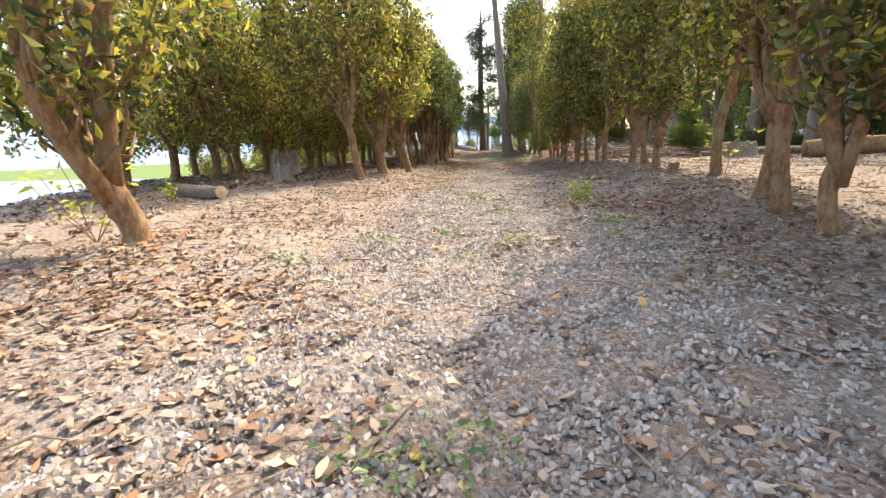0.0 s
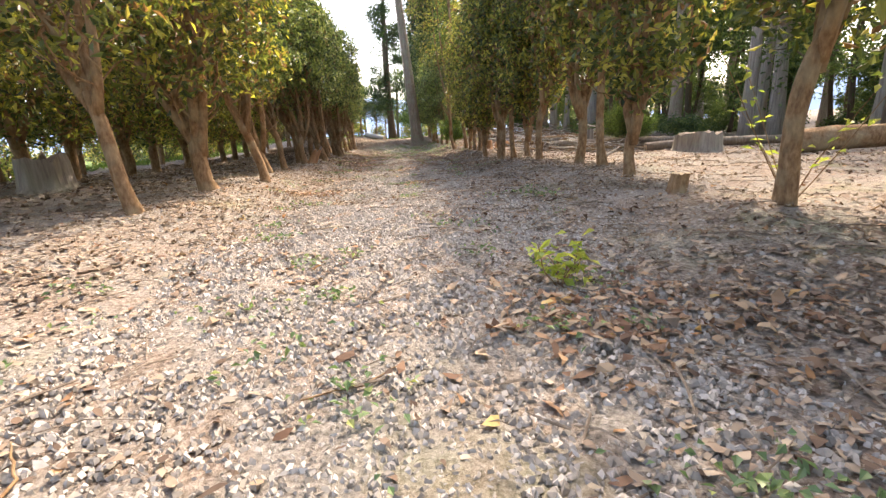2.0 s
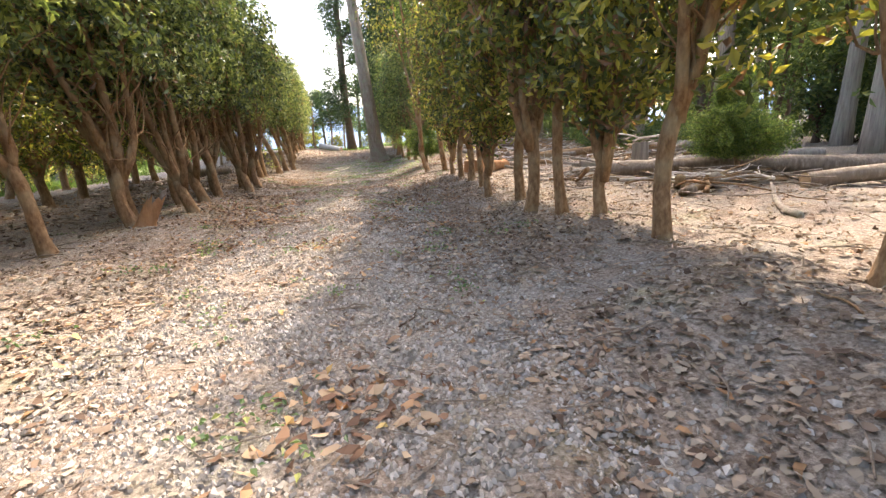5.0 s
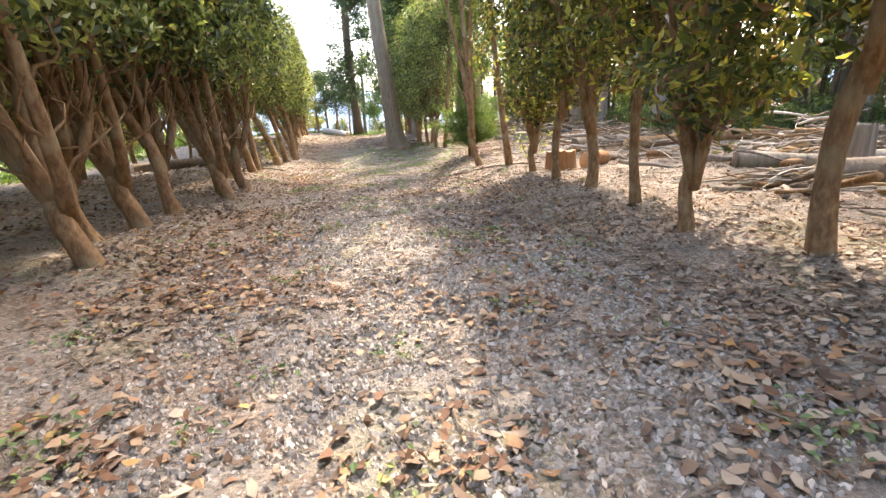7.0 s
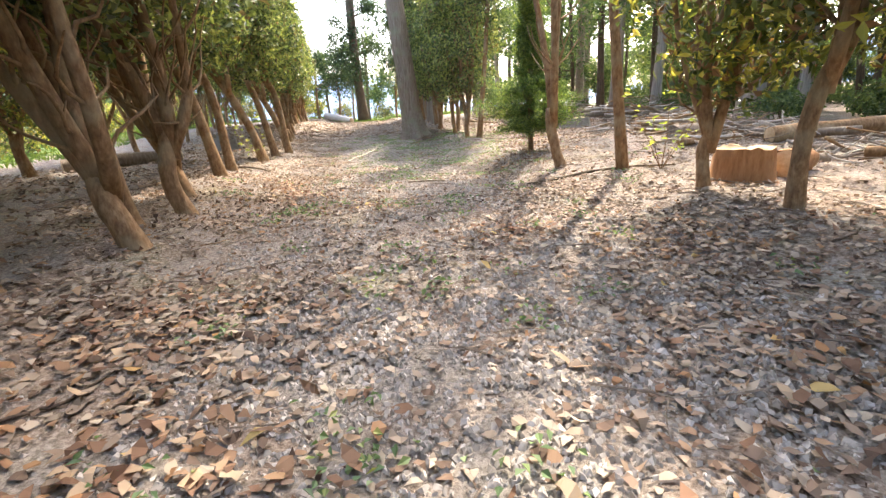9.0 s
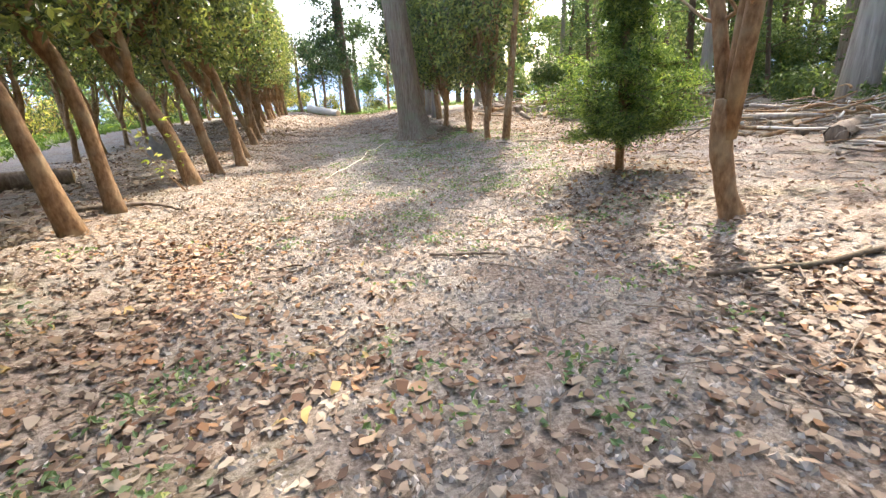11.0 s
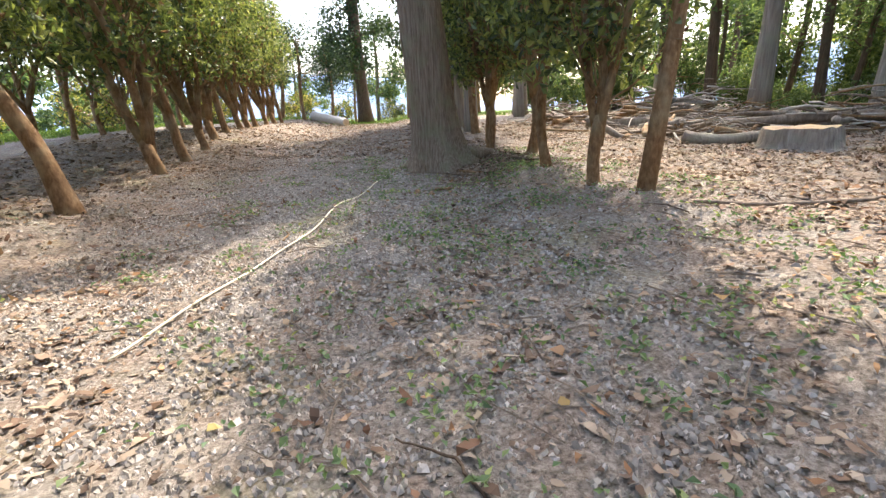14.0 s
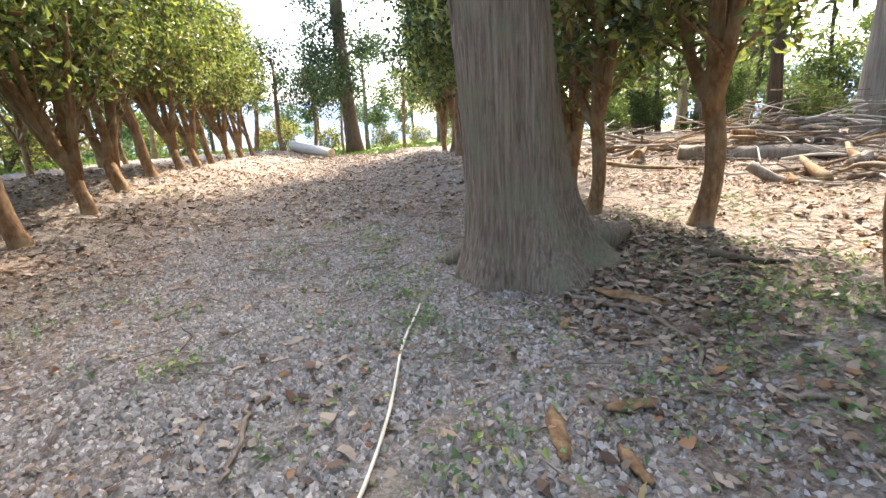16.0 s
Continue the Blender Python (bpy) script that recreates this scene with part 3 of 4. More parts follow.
def big_cedar():
    """The old cedar beside the path, with its fluted, flared foot."""
    g = np.random.default_rng(5)
    x, y = 1.9, 38.4
    t = thing("cedar_tree", x, y, at(x, y), "old cedar with fibrous grey-brown bark and flared roots", "tree")
    k, n = 160, 70
    zs = np.concatenate([np.linspace(-0.3, 2.5, 40), np.linspace(2.7, 18, n - 40)])
    a = np.linspace(0, 2 * np.pi, k, endpoint=False)
    fib = np.repeat(g.normal(size=k // 2), 2) * 0.5 + g.normal(size=k) * 0.5
    Z, A = np.meshgrid(zs, a, indexing="ij")
    base = np.interp(Z, [-0.3, 0, 0.25, 0.6, 1.2, 2.5, 8, 18], [0.7, 0.59, 0.49, 0.42, 0.378, 0.35, 0.28, 0.08])
    flare = np.exp(-np.maximum(Z, 0) / 0.45)
    R = base * (1 + 0.035 * np.sin(5 * A + 0.6) + 0.02 * np.sin(9 * A + 0.2 * Z) + flare * (0.13 * np.sin(4 * A + 0.9) + 0.05 * np.sin(7 * A)) + flare * 0.5 * np.exp(-((A - 5.9 + 6.283 * (A < 2)) / 0.45) ** 2))
    R = R + 0.006 * fib[None, :] * np.cos(A * 3 + Z * 1.3) + 0.004 * g.normal(size=R.shape)
    v = np.stack([R * np.cos(A) - 0.085 * Z + 0.07 * flare, R * np.sin(A), Z], -1).reshape(-1, 3)
    i, j = np.meshgrid(np.arange(n - 1), np.arange(k), indexing="ij")
    q = np.stack([i * k + j, i * k + (j + 1) % k, (i + 1) * k + (j + 1) % k, (i + 1) * k + j], -1).reshape(-1, 4)
    part("trunk", mesh_of("trunk", v, q, CEDAR, True), t)
    for an, L, r0 in ((-0.3, 1.1, 0.12), (0.25, 0.9, 0.11), (0.9, 0.9, 0.1), (2.4, 0.7, 0.1)):
        u = np.linspace(0, 1, 9)
        bend = an + 0.35 * u * g.normal()
        px, py = np.cos(bend) * (0.42 + L * u), np.sin(bend) * (0.42 + L * u)
        pz = land(px + x, py + y) - at(x, y) + 0.2 * (1 - u) ** 3 + r0 * 0.25 - 0.09 * u ** 2
        part("root", mesh_of("root", *tube(np.stack([px, py, pz], -1), [r0 * 1.3, r0, r0 * 0.7, r0 * 0.45, r0 * 0.2], 10, 0.07, g), CEDAR, True), t)
    for s in range(46):
        an, z = g.uniform(0, 6.28), g.uniform(0.5, 4.5)
        r0 = float(np.interp(z, [0, 0.6, 1.2, 2.5, 8], [0.53, 0.415, 0.378, 0.352, 0.28])) + 0.004
        L = g.uniform(0.3, 1.0)
        p = [(np.cos(an + 0.04 * u) * (r0 + 0.006 * u) - 0.085 * (z + L * u), np.sin(an + 0.04 * u) * (r0 + 0.006 * u), z + L * u) for u in np.linspace(0, 1, 4)]
        vv, ff = tube(p, [0.004, 0.012, 0.010, 0.003], 5, 0.1, g)
        part("bark_strip", mesh_of("bark_strip", vv, ff, CEDAR, True), t)
    cs = []
    for b in range(20):
        z = g.uniform(13.0, 17.5)
        an = g.uniform(0, 6.28)
        e = (np.cos(an) * 1.8 - 0.085 * z, np.sin(an) * 1.8, z + 0.3)
        p = curve_points((-0.085 * z, 0, z), e, 6, 0.1, g)
        part("limb", mesh_of("limb", *tube(p, [0.06, 0.02], 6, 0.05, g, False), CEDAR, True), t)
        cs += list(p[2:])
    cs = np.array(cs)
    p = np.repeat(cs, 50, 0) + g.normal(size=(len(cs) * 50, 3)) * 0.45
    w, h = leaves(p, g.normal(size=p.shape) + [0, 0, 0.6], 0.2, 0.07, g)
    part("crown", mesh_of("crown", w, h, LEAF_DARK), t)


big_cedar()

# The tall trees far down the path
far_label = "tall conifer with a dark trunk at the end of the path"
far_pine = tall_tree(301, 19, 0.4, 3.8, 3.2, BARK_DARK, LEAF_DARK, far_label, "tall trees at the path's end", 330, 50, 0.24, (-0.01, 0), limbs=18)
copies([far_pine], [(-1.3, 65.0)], g_place, 10, 0)
field_kinds = [tall_tree(311 + k, 5.2, 0.11, 2.6, 2.3, BARK, LEAF_DARK, "small round-headed tree on the open field", "small field trees", 110, 30, 0.15, (0.02, 0), 1.6) for k in range(2)]
copies(field_kinds, [(1.8, 62), (-3.2, 61), (-4.6, 60), (-6.4, 61.5), (4.4, 66), (-8, 64), (7.5, 68), (-11, 60), (-2.4, 70)], g_place, 180, 0.12)

# The grove on the open side, and the woods that close the view
grove_kinds = [tall_tree(331 + k, 15 + k, (0.22, 0.28, 0.16, 0.2)[k], (5.0, 6.0, 4.4, 5.4)[k], 3.2, (BARK_GREY, CEDAR, BARK_DARK, BARK_GREY)[k], LEAF_FAR, "tall grove tree with a bare grey-brown trunk", "grove trees", 150, 30, 0.24, ((0.03, 0), (0, 0.01), (-0.03, 0), (0.05, 0.0))[k]) for k in range(4)]
GROVE = [(13.4, 8.0), (15, 12.6), (15.8, 16.5), (14.6, 21.0), (17.4, 23.0), (15.6, 28.0), (17.8, 30.5), (13.6, 35.0, 1.4), (17.2, 36.5), (8.8, 60.0, 1.2),
         (16.0, 52.0, 1.3), (14.6, 47.0, 1.35), (14.2, 42.0), (17.5, 39.0), (17.0, 47.0), (15.5, 61.0), (8.0, 57.0), (16.5, 57.0), (18.5, 33.0),
         (18.0, 25.0), (17.5, 18.5), (16.0, 10.5), (21.0, 14.0), (22.0, 28.5), (22.5, 37.0), (22.0, 45.0), (24.0, 53.0), (26.0, 20.0), (27.5, 32.0),
         (28.0, 42.0), (14.0, 3.0), (20.0, 5.0), (11.0, 62.0), (20.0, 64.0), (30.0, 8.0), (33.0, 26.0), (34.0, 48.0), (30.0, 58.0), (9.0, -6.0), (16, -12)]
copies(grove_kinds, GROVE, g_place, 180, 0.15)
thin_kinds = [tall_tree(381 + k, 9.5, 0.11, 2.4, 2.4, BARK_DARK, LEAF_FAR, "slender understorey tree with a thin dark trunk", "slender grove trees", 90, 22, 0.22, (0.02 - 0.04 * k, 0.01), limbs=8) for k in range(2)]
g_thin = np.random.default_rng(55)
copies(thin_kinds, [(15 + 14 * g_thin.random(), -2 + 64 * g_thin.random()) for k in range(44)], g_place, 180, 0.2)
shrub_kinds = [shrub(351 + k, 2.4 + 0.5 * k, 2.6, LEAF_FAR, "leafy green undergrowth shrub in the grove", "undergrowth shrubs", 110, 30, 0.16) for k in range(3)]
g_sh = np.random.default_rng(77)
SHRUBS = [(19 + 14 * g_sh.random(), -4 + 66 * g_sh.random(), 0.8 + 0.7 * g_sh.random()) for k in range(46)] + [(9 + 9 * g_sh.random(), 52 + 14 * g_sh.random(), 0.9) for k in range(12)]
copies(shrub_kinds, SHRUBS, g_place, 180, 0.15)
low_kinds = [shrub(358 + k, 1.1, 2.2, LEAF_FAR, "low green undergrowth in the grove", "low undergrowth", 55, 20, 0.17, 0.015) for k in range(2)]
g_low = np.random.default_rng(66)
copies(low_kinds, [(13.2 + 11 * g_low.random(), -2 + 60 * g_low.random(), 0.6 + 0.6 * g_low.random()) for k in range(70)], g_place, 180, 0.15)
bank_kinds = [shrub(361 + k, 1.8, 2.6, LEAF_HEDGE, "leafy green shrub on the grassy bank", "bank shrubs", 80, 28, 0.14) for k in range(2)]
copies(bank_kinds, [(-13.5, 23), (-11.5, 29), (-15, 35), (-16.5, 42), (-14, 48), (-13, 56), (-18, 52), (-12.5, 20.5), (-12, 25.5), (-13.5, 27.5), (-13, 31.5), (-20, 30), (-22, 44), (-10.5, 62), (-12.5, 38), (-13, 44), (-12, 52), (-15, 58), (-11, 33.5), (-6, 66), (-3.6, 72), (0.5, 75), (3.4, 73), (6, 70), (-8, 70)], g_place, 180, 0.2)
wood_kinds = [tall_tree(371 + k, 13, 0.25, 2.2, 4.2, BARK_DARK, LEAF_FAR, "distant woodland tree with a full leafy crown", "distant trees", 170, 15, 0.52, limbs=8) for k in range(2)]
WOODS = [(36 + 4 * np.sin(k * 2.1), -20 + 5.5 * k) for k in range(20)] \
    + [(-27 - 0.25 * k + 4 * np.sin(k * 2.3), 56 + 5 * k) for k in range(9)] + [(-33 + 3 * np.sin(k), 100 + 7 * k) for k in range(2)] + [(-44 + 7 * k, 106 + 6 * np.sin(k * 1.9)) for k in range(13)] + [(6 + 5.5 * k, 82 + 4 * np.sin(k * 1.7)) for k in range(7)]
copies(wood_kinds, WOODS, g_place, 180, 0.2)


def yew(seed, x, y, s, tall, label):
    """A young conifer: a leaning stem, a dense round skirt of sprays and a slimmer leader. A tall one gets an unseen
    wide crown above 4 m, added to cast shade.
    """
    g = np.random.default_rng(seed)
    t = thing("young_conifer", x, y, at(x, y), label, "conifer", "young conifers")
    st = curve_points((0, 0, -0.1), (-0.28 * s, 0.05, tall), 10, 0.06, g)
    part("stem", mesh_of("stem", *tube(st, [0.06 * s, 0.045 * s, 0.02 * s], 9, 0.06, g), BARK, True), t)
    pieces, cs, dirs = [], [], []
    for k in range(250 if tall < 4 else 420):
        u = 0.55 / tall + (0.98 - 0.55 / tall) * g.random() ** (1.8 if tall < 4 else 1.5)
        o = np.array([np.interp(u, np.linspace(0, 1, 10), st[:, i]) for i in range(3)])
        reach = float(np.interp(o[2] / s, [0.45, 0.6, 0.9, 1.2, 1.5, 1.75, 3.6, 4.5, 6.0, 7.9], [0.6, 0.95, 1.12, 0.95, 0.45, 0.32, 0.28, 1.0, 1.15, 0.15])) * s * g.uniform(0.6, 1.1)
        a = g.uniform(0, 6.28)
        e = o + [np.cos(a) * reach, np.sin(a) * reach, reach * g.uniform(-0.12, 0.38)]
        p = curve_points(o, e, 6, 0.04, g)
        pieces.append(tube(p, [0.012, 0.004], 4, 0, g, False))
        for q in np.linspace(0.25, 1, 9):
            cs.append([np.interp(q, np.linspace(0, 1, 6), p[:, i]) for i in range(3)])
    part("branchwork", mesh_of("branchwork", *joined(pieces), BARK_DARK, True), t)
    cs = np.array(cs)
    p = np.repeat(cs, 24, 0) + g.normal(size=(len(cs) * 24, 3)) * 0.055 * s
    w, h = leaves(p, g.normal(size=p.shape) * 0.6 + [0, 0, 0.7], 0.065 * s, 0.017 * s, g, 0.6)
    part("needles", mesh_of("needles", w, h, LEAF_YEW), t)


yew(401, 3.95, 29.4, 1.0, 7.8, "young yew with bright green sprays on a leaning stem")
yew(402, 9.0, 18.6, 0.9, 1.9, "small bright green conifer in the clearing")


# ---------------------------------------------------------------- stumps, logs, brush
def stump(seed, x, y, r, h, material, label, jagged=0.05, cut=True, tilt=(0, 0)):
    g = np.random.default_rng(seed)
    t = thing("tree_stump", x, y, at(x, y) - 0.04, label, "stump")
    k = 28
    a = np.linspace(0, 2 * np.pi, k, endpoint=False)
    lob = 1 + 0.09 * np.sin(3 * a + g.uniform(0, 6)) + 0.06 * np.sin(5 * a + g.uniform(0, 6)) + 0.03 * g.normal(size=k)
    zs = np.array([-0.1, 0.0, 0.08, 0.2, 0.5, 0.8, 1.0])
    rs = np.array([1.5, 1.35, 1.16, 1.05, 1.0, 0.97, 0.93])
    topz = h * (1 + jagged * g.normal(size=k))
    V = []
    for z, q in zip(zs, rs):
        zz = z * topz if z > 0 else np.full(k, z)
        V.append(np.stack([np.cos(a) * r * q * lob + tilt[0] * zz, np.sin(a) * r * q * lob + tilt[1] * zz, zz], -1))
    n = len(zs)
    v = np.vstack(V)
    i, j = np.meshgrid(np.arange(n - 1), np.arange(k), indexing="ij")
    q = np.stack([i * k + j, i * k + (j + 1) % k, (i + 1) * k + (j + 1) % k, (i + 1) * k + j], -1).reshape(-1, 4)
    part("bark", mesh_of("bark", v, q, material, True), t)
    rim = V[-1]
    inner = rim * [0.55, 0.55, 1] + [tilt[0] * h * 0.45, tilt[1] * h * 0.45, -0.01 if cut else -h * 0.1]
    mid = np.array([[tilt[0] * h, tilt[1] * h, h * (0.99 if cut else 0.78)]])
    v2 = np.vstack([rim, inner, mid])
    jj = np.arange(k)
    f4 = np.stack([jj, (jj + 1) % k, k + (jj + 1) % k, k + jj], -1)
    f3 = np.stack([k + jj, k + (jj + 1) % k, np.full(k, 2 * k)], -1)
    part("cut_face", mesh_of("cut_face", v2, [f4, f3], CUTWOOD if cut else DEADWOOD), t, "pale sawn wood" if cut else "splintered rotten wood")
    return t


def log(seed, a, b, r, material, label, group="", name="log", wobble=0.05, lift=0.0, ends=True):
    """A fallen log from a to b (x, y), lying on the ground, with its sawn ends."""
    g = np.random.default_rng(seed)
    za, zb = at(*a) + r * 0.85 + lift, at(*b) + r * 0.75 + lift
    n = 12
    p = curve_points((a[0], a[1], za), (b[0], b[1], zb), n, wobble, g)
    for q in p:
        q[2] = max(q[2], at(q[0], q[1]) + r * 0.7)
    o = p[0].copy()
    t = thing(name, o[0], o[1], at(*a), label, name.replace("_", " "), group)
    p = p - [o[0], o[1], at(*a)]
    v, f = tube(p, [r * 1.08, r, r * 0.96, r * 0.8], 18, 0.07, g, False)
    part("bark", mesh_of("bark", v, f, material, True), t)
    for e, nx in ((0, 1), (n - 1, n - 2)):
        d = p[e] - p[nx]
        d /= np.linalg.norm(d)
        w, h = tube([p[e] - d * 0.01, p[e] + d * 0.006], [r * 0.97 if e == 0 else r * 0.82], 18, 0.02, g)
        part("sawn_end", mesh_of("sawn_end", w, h, CUTWOOD if ends else DEADWOOD), t)
    return t


stump(501, -4.6, 11.6, 0.38, 0.62, BARK_GREY, "old splintered grey stump under the trees", 0.09, False)
stump(502, -3.15, 8.6, 0.2, 0.42, BARK_GREY, "broken weathered stump beside the path", 0.09, False)
stump(503, 4.8, 8.35, 0.1, 0.24, BARK, "low cut stump among fallen leaves", 0.03, True, (0.2, 0))
stump(504, 8.7, 14.3, 0.5, 0.5, BARK_GREY, "wide grey stump in the clearing", 0.05, False)
stump(505, 8.4, 38.0, 0.62, 0.42, BARK_GREY, "wide freshly sawn stump in the clearing", 0.03, True)
stump(506, -1.42, 17.8, 0.13, 0.4, RUSTWOOD, "red-brown pointed stump between the trunks", 0.2, False, (0.5, 0.2))
stump(507, -4.95, 36.9, 0.34, 0.5, ROCK, "mossy grey stump under the trees", 0.15, False)
stump(508, 4.95, 24.35, 0.3, 0.42, RUSTWOOD, "sawn stump with warm orange wood", 0.04, True)
stump(509, 8.6, 21.5, 0.2, 0.75, BARK_GREY, "narrow grey stump standing in the clearing", 0.04, False)
log(513, (5.45, 24.3), (6.0, 24.6), 0.17, RUSTWOOD, "short sawn block of orange wood beside the stump", "felled logs", wobble=0.01)
log(511, (-3.9, 6.3), (-2.7, 5.6), 0.12, DEADWOOD, "short piece of dead trunk on the leaves", wobble=0.02)
log(512, (-6.8, 31.2), (-4.7, 32.6), 0.17, DEADWOOD, "sawn log on the bank under the trees", "felled logs")
LOGS = [((7.2, 20.6), (12.6, 17.4), 0.17), ((7.6, 22.8), (13.4, 21.2), 0.15), ((8.0, 27.5), (14.5, 27.0), 0.15), ((7.4, 29.6), (11.8, 33.0), 0.14), ((6.8, 43.9), (12.4, 40.6), 0.15),
        ((9.4, 12.4), (17.0, 9.4), 0.21), ((8.6, 16.8), (15.5, 15.4), 0.12), ((7.2, 39.6), (9.0, 39.2), 0.13), ((7.0, 46.2), (12.5, 45.4), 0.18), ((9.6, 41.4), (13.5, 38.4), 0.12), ((10.5, 24.5), (15.0, 25.4), 0.19)]
for i, (a, b, r) in enumerate(LOGS):
    log(520 + i, a, b, r, (DEADWOOD, BARK_GREY, BARK)[i % 3], "felled log lying in the clearing", "felled logs", wobble=0.12, ends=i % 2 == 0)
log(541, (-4.2, 60.5), (-1.9, 57.6), 0.24, PALEWOOD, "pale log lying beside the end of the path", lift=0.1)


def brush(seed, x, y, sx, sy, h, count):
    """A heap of cut branches, each one a piece of its own."""
    g = np.random.default_rng(seed)
    z = at(x, y)
    t = thing("brush_pile", x, y, z, "heap of cut grey-brown branches and roots", "brush pile", "brush piles")
    for k in range(count):
        cx, cy = g.normal() * sx * 0.45, g.normal() * sy * 0.45
        top = h * np.exp(-(cx / sx) ** 2 * 1.6 - (cy / sy) ** 2 * 1.6)
        r = g.choice([0.009, 0.015, 0.026, 0.045, 0.085], p=[0.26, 0.28, 0.23, 0.15, 0.08])
        cz = g.uniform(0.02, 1 if r < 0.04 else 0.6) * top + 0.04
        L = g.uniform(0.5, 2.1) * (1 - 0.45 * cz / (h + 0.04))
        a = g.normal() * 0.7 + (0 if k % 3 else 1.4)
        d = np.array([np.cos(a), np.sin(a), g.normal() * 0.14]) * L / 2
        c = np.array([cx, cy, cz + at(x + cx, y + cy) - z])
        p = curve_points(c - d, c + d, 7, 0.045, g)
        gz = land(p[:, 0] + x, p[:, 1] + y) - z
        p[:, 2] = np.maximum(p[:, 2], gz + 0.02)
        part("branch", mesh_of("branch", *tube(p, [r, r * 0.8, r * 0.35], 7, 0.06, g), PALEWOOD if r < 0.03 and k % 4 == 1 else (DEADWOOD, BARK, BARK_GREY)[k % 3], True), t)


brush(601, 9.4, 44.0, 3.8, 1.6, 1.35, 230)
brush(602, 12.2, 39.8, 2.6, 1.8, 1.1, 130)
brush(603, 9.8, 32.0, 3.0, 1.8, 0.75, 120)
brush(604, 7.4, 24.8, 1.6, 1.4, 0.4, 50)
brush(605, 9.5, 20.0, 2.2, 1.4, 0.5, 60)
brush(606, 6.6, 46.0, 1.5, 1.2, 0.8, 70)
brush(608, 7.8, 17.5, 1.6, 1.8, 0.35, 70)
brush(610, 8.6, 28.4, 2.0, 1.4, 0.5, 80)
brush(611, 6.6, 20.4, 0.9, 1.2, 0.25, 40)
brush(612, 8.4, 41.0, 2.2, 1.2, 0.6, 90)
brush(613, 9.6, 23.4, 1.9, 1.2, 0.9, 120)
brush(607, 10.4, 36.0, 1.8, 1.2, 0.4, 50)


def stick(seed, pts, r, label, name="branch", material=None):
    g = np.random.default_rng(seed)
    pts = np.array(pts, float)
    s = np.linspace(0, len(pts) - 1, 5 * len(pts))
    x = np.interp(s, np.arange(len(pts)), pts[:, 0]) + g.normal(size=len(s)) * r * 0.5
    y = np.interp(s, np.arange(len(pts)), pts[:, 1]) + g.normal(size=len(s)) * r * 0.5
    z = land(x, y) + r * 0.9 + 0.012
    o = np.array([x[0], y[0], z[0]])
    me = mesh_of(name, *tube(np.stack([x, y, z], -1) - o, [r, r * 0.9, r * 0.5], 7, 0.08, g), material or DEADWOOD, True)
    ob = new(name, me)
    ob.location = o
    return tagged(ob, label, name.replace("_", " "), "fallen branches")


stick(701, [(1.95, 37.75), (2.12, 37.56), (2.35, 37.27), (2.36, 36.84), (2.14, 36.43)], 0.018, "long fallen branch on the gravel by the cedar")
stick(702, [(2.9, 26.2), (3.5, 25.9), (4.3, 25.85), (4.9, 25.6)], 0.022, "thin dark branch lying on leaves", material=BARK_DARK)
stick(703, [(-2.9, 29.5), (-2.46, 29.69), (-2.25, 29.88), (-1.8, 29.68)], 0.032, "curved dry branch under the trees")
stick(704, [(3.12, 37.84), (3.25, 37.61), (3.45, 37.48)], 0.03, "crooked dark root beside the cedar", material=BARK_DARK)
stick(705, [(2.4, 36.3), (2.51, 36.23), (2.62, 35.98)], 0.014, "dry twig on the gravel")
stick(706, [(3.9, 34.0), (5.2, 33.6), (6.4, 33.9)], 0.02, "long dry branch at the edge of the clearing")
stick(707, [(0.1, 36.74), (0.14, 36.47), (0.13, 36.25)], 0.014, "dry twig on the gravel")
stick(708, [(1.1, 27.16), (1.34, 27.05), (1.55, 26.99), (1.7, 26.93)], 0.016, "straight dry branch on the leaves")
stick(709, [(-2.63, 31.93), (-2.12, 31.87), (-2.2, 32.2), (-2.36, 32.6)], 0.014, "curved bare vine on the ground under the trees")
g_tw = np.random.default_rng(88)
for k in range(70):
    y = g_tw.uniform(1, 40)
    x = float(path_x(y)) + g_tw.choice([-1, 1]) * g_tw.uniform(0.3, 3.4)
    a, L = g_tw.uniform(0, 3.14), g_tw.uniform(0.12, 0.5)
    stick(720 + k, [(x, y), (x + np.cos(a) * L * 0.5, y + np.sin(a) * L * 0.5), (x + np.cos(a + 0.3) * L, y + np.sin(a + 0.3) * L)], g_tw.uniform(0.004, 0.009), "small dry twig among fallen leaves", "twig", (DEADWOOD, BARK, BARK_DARK)[k % 3])


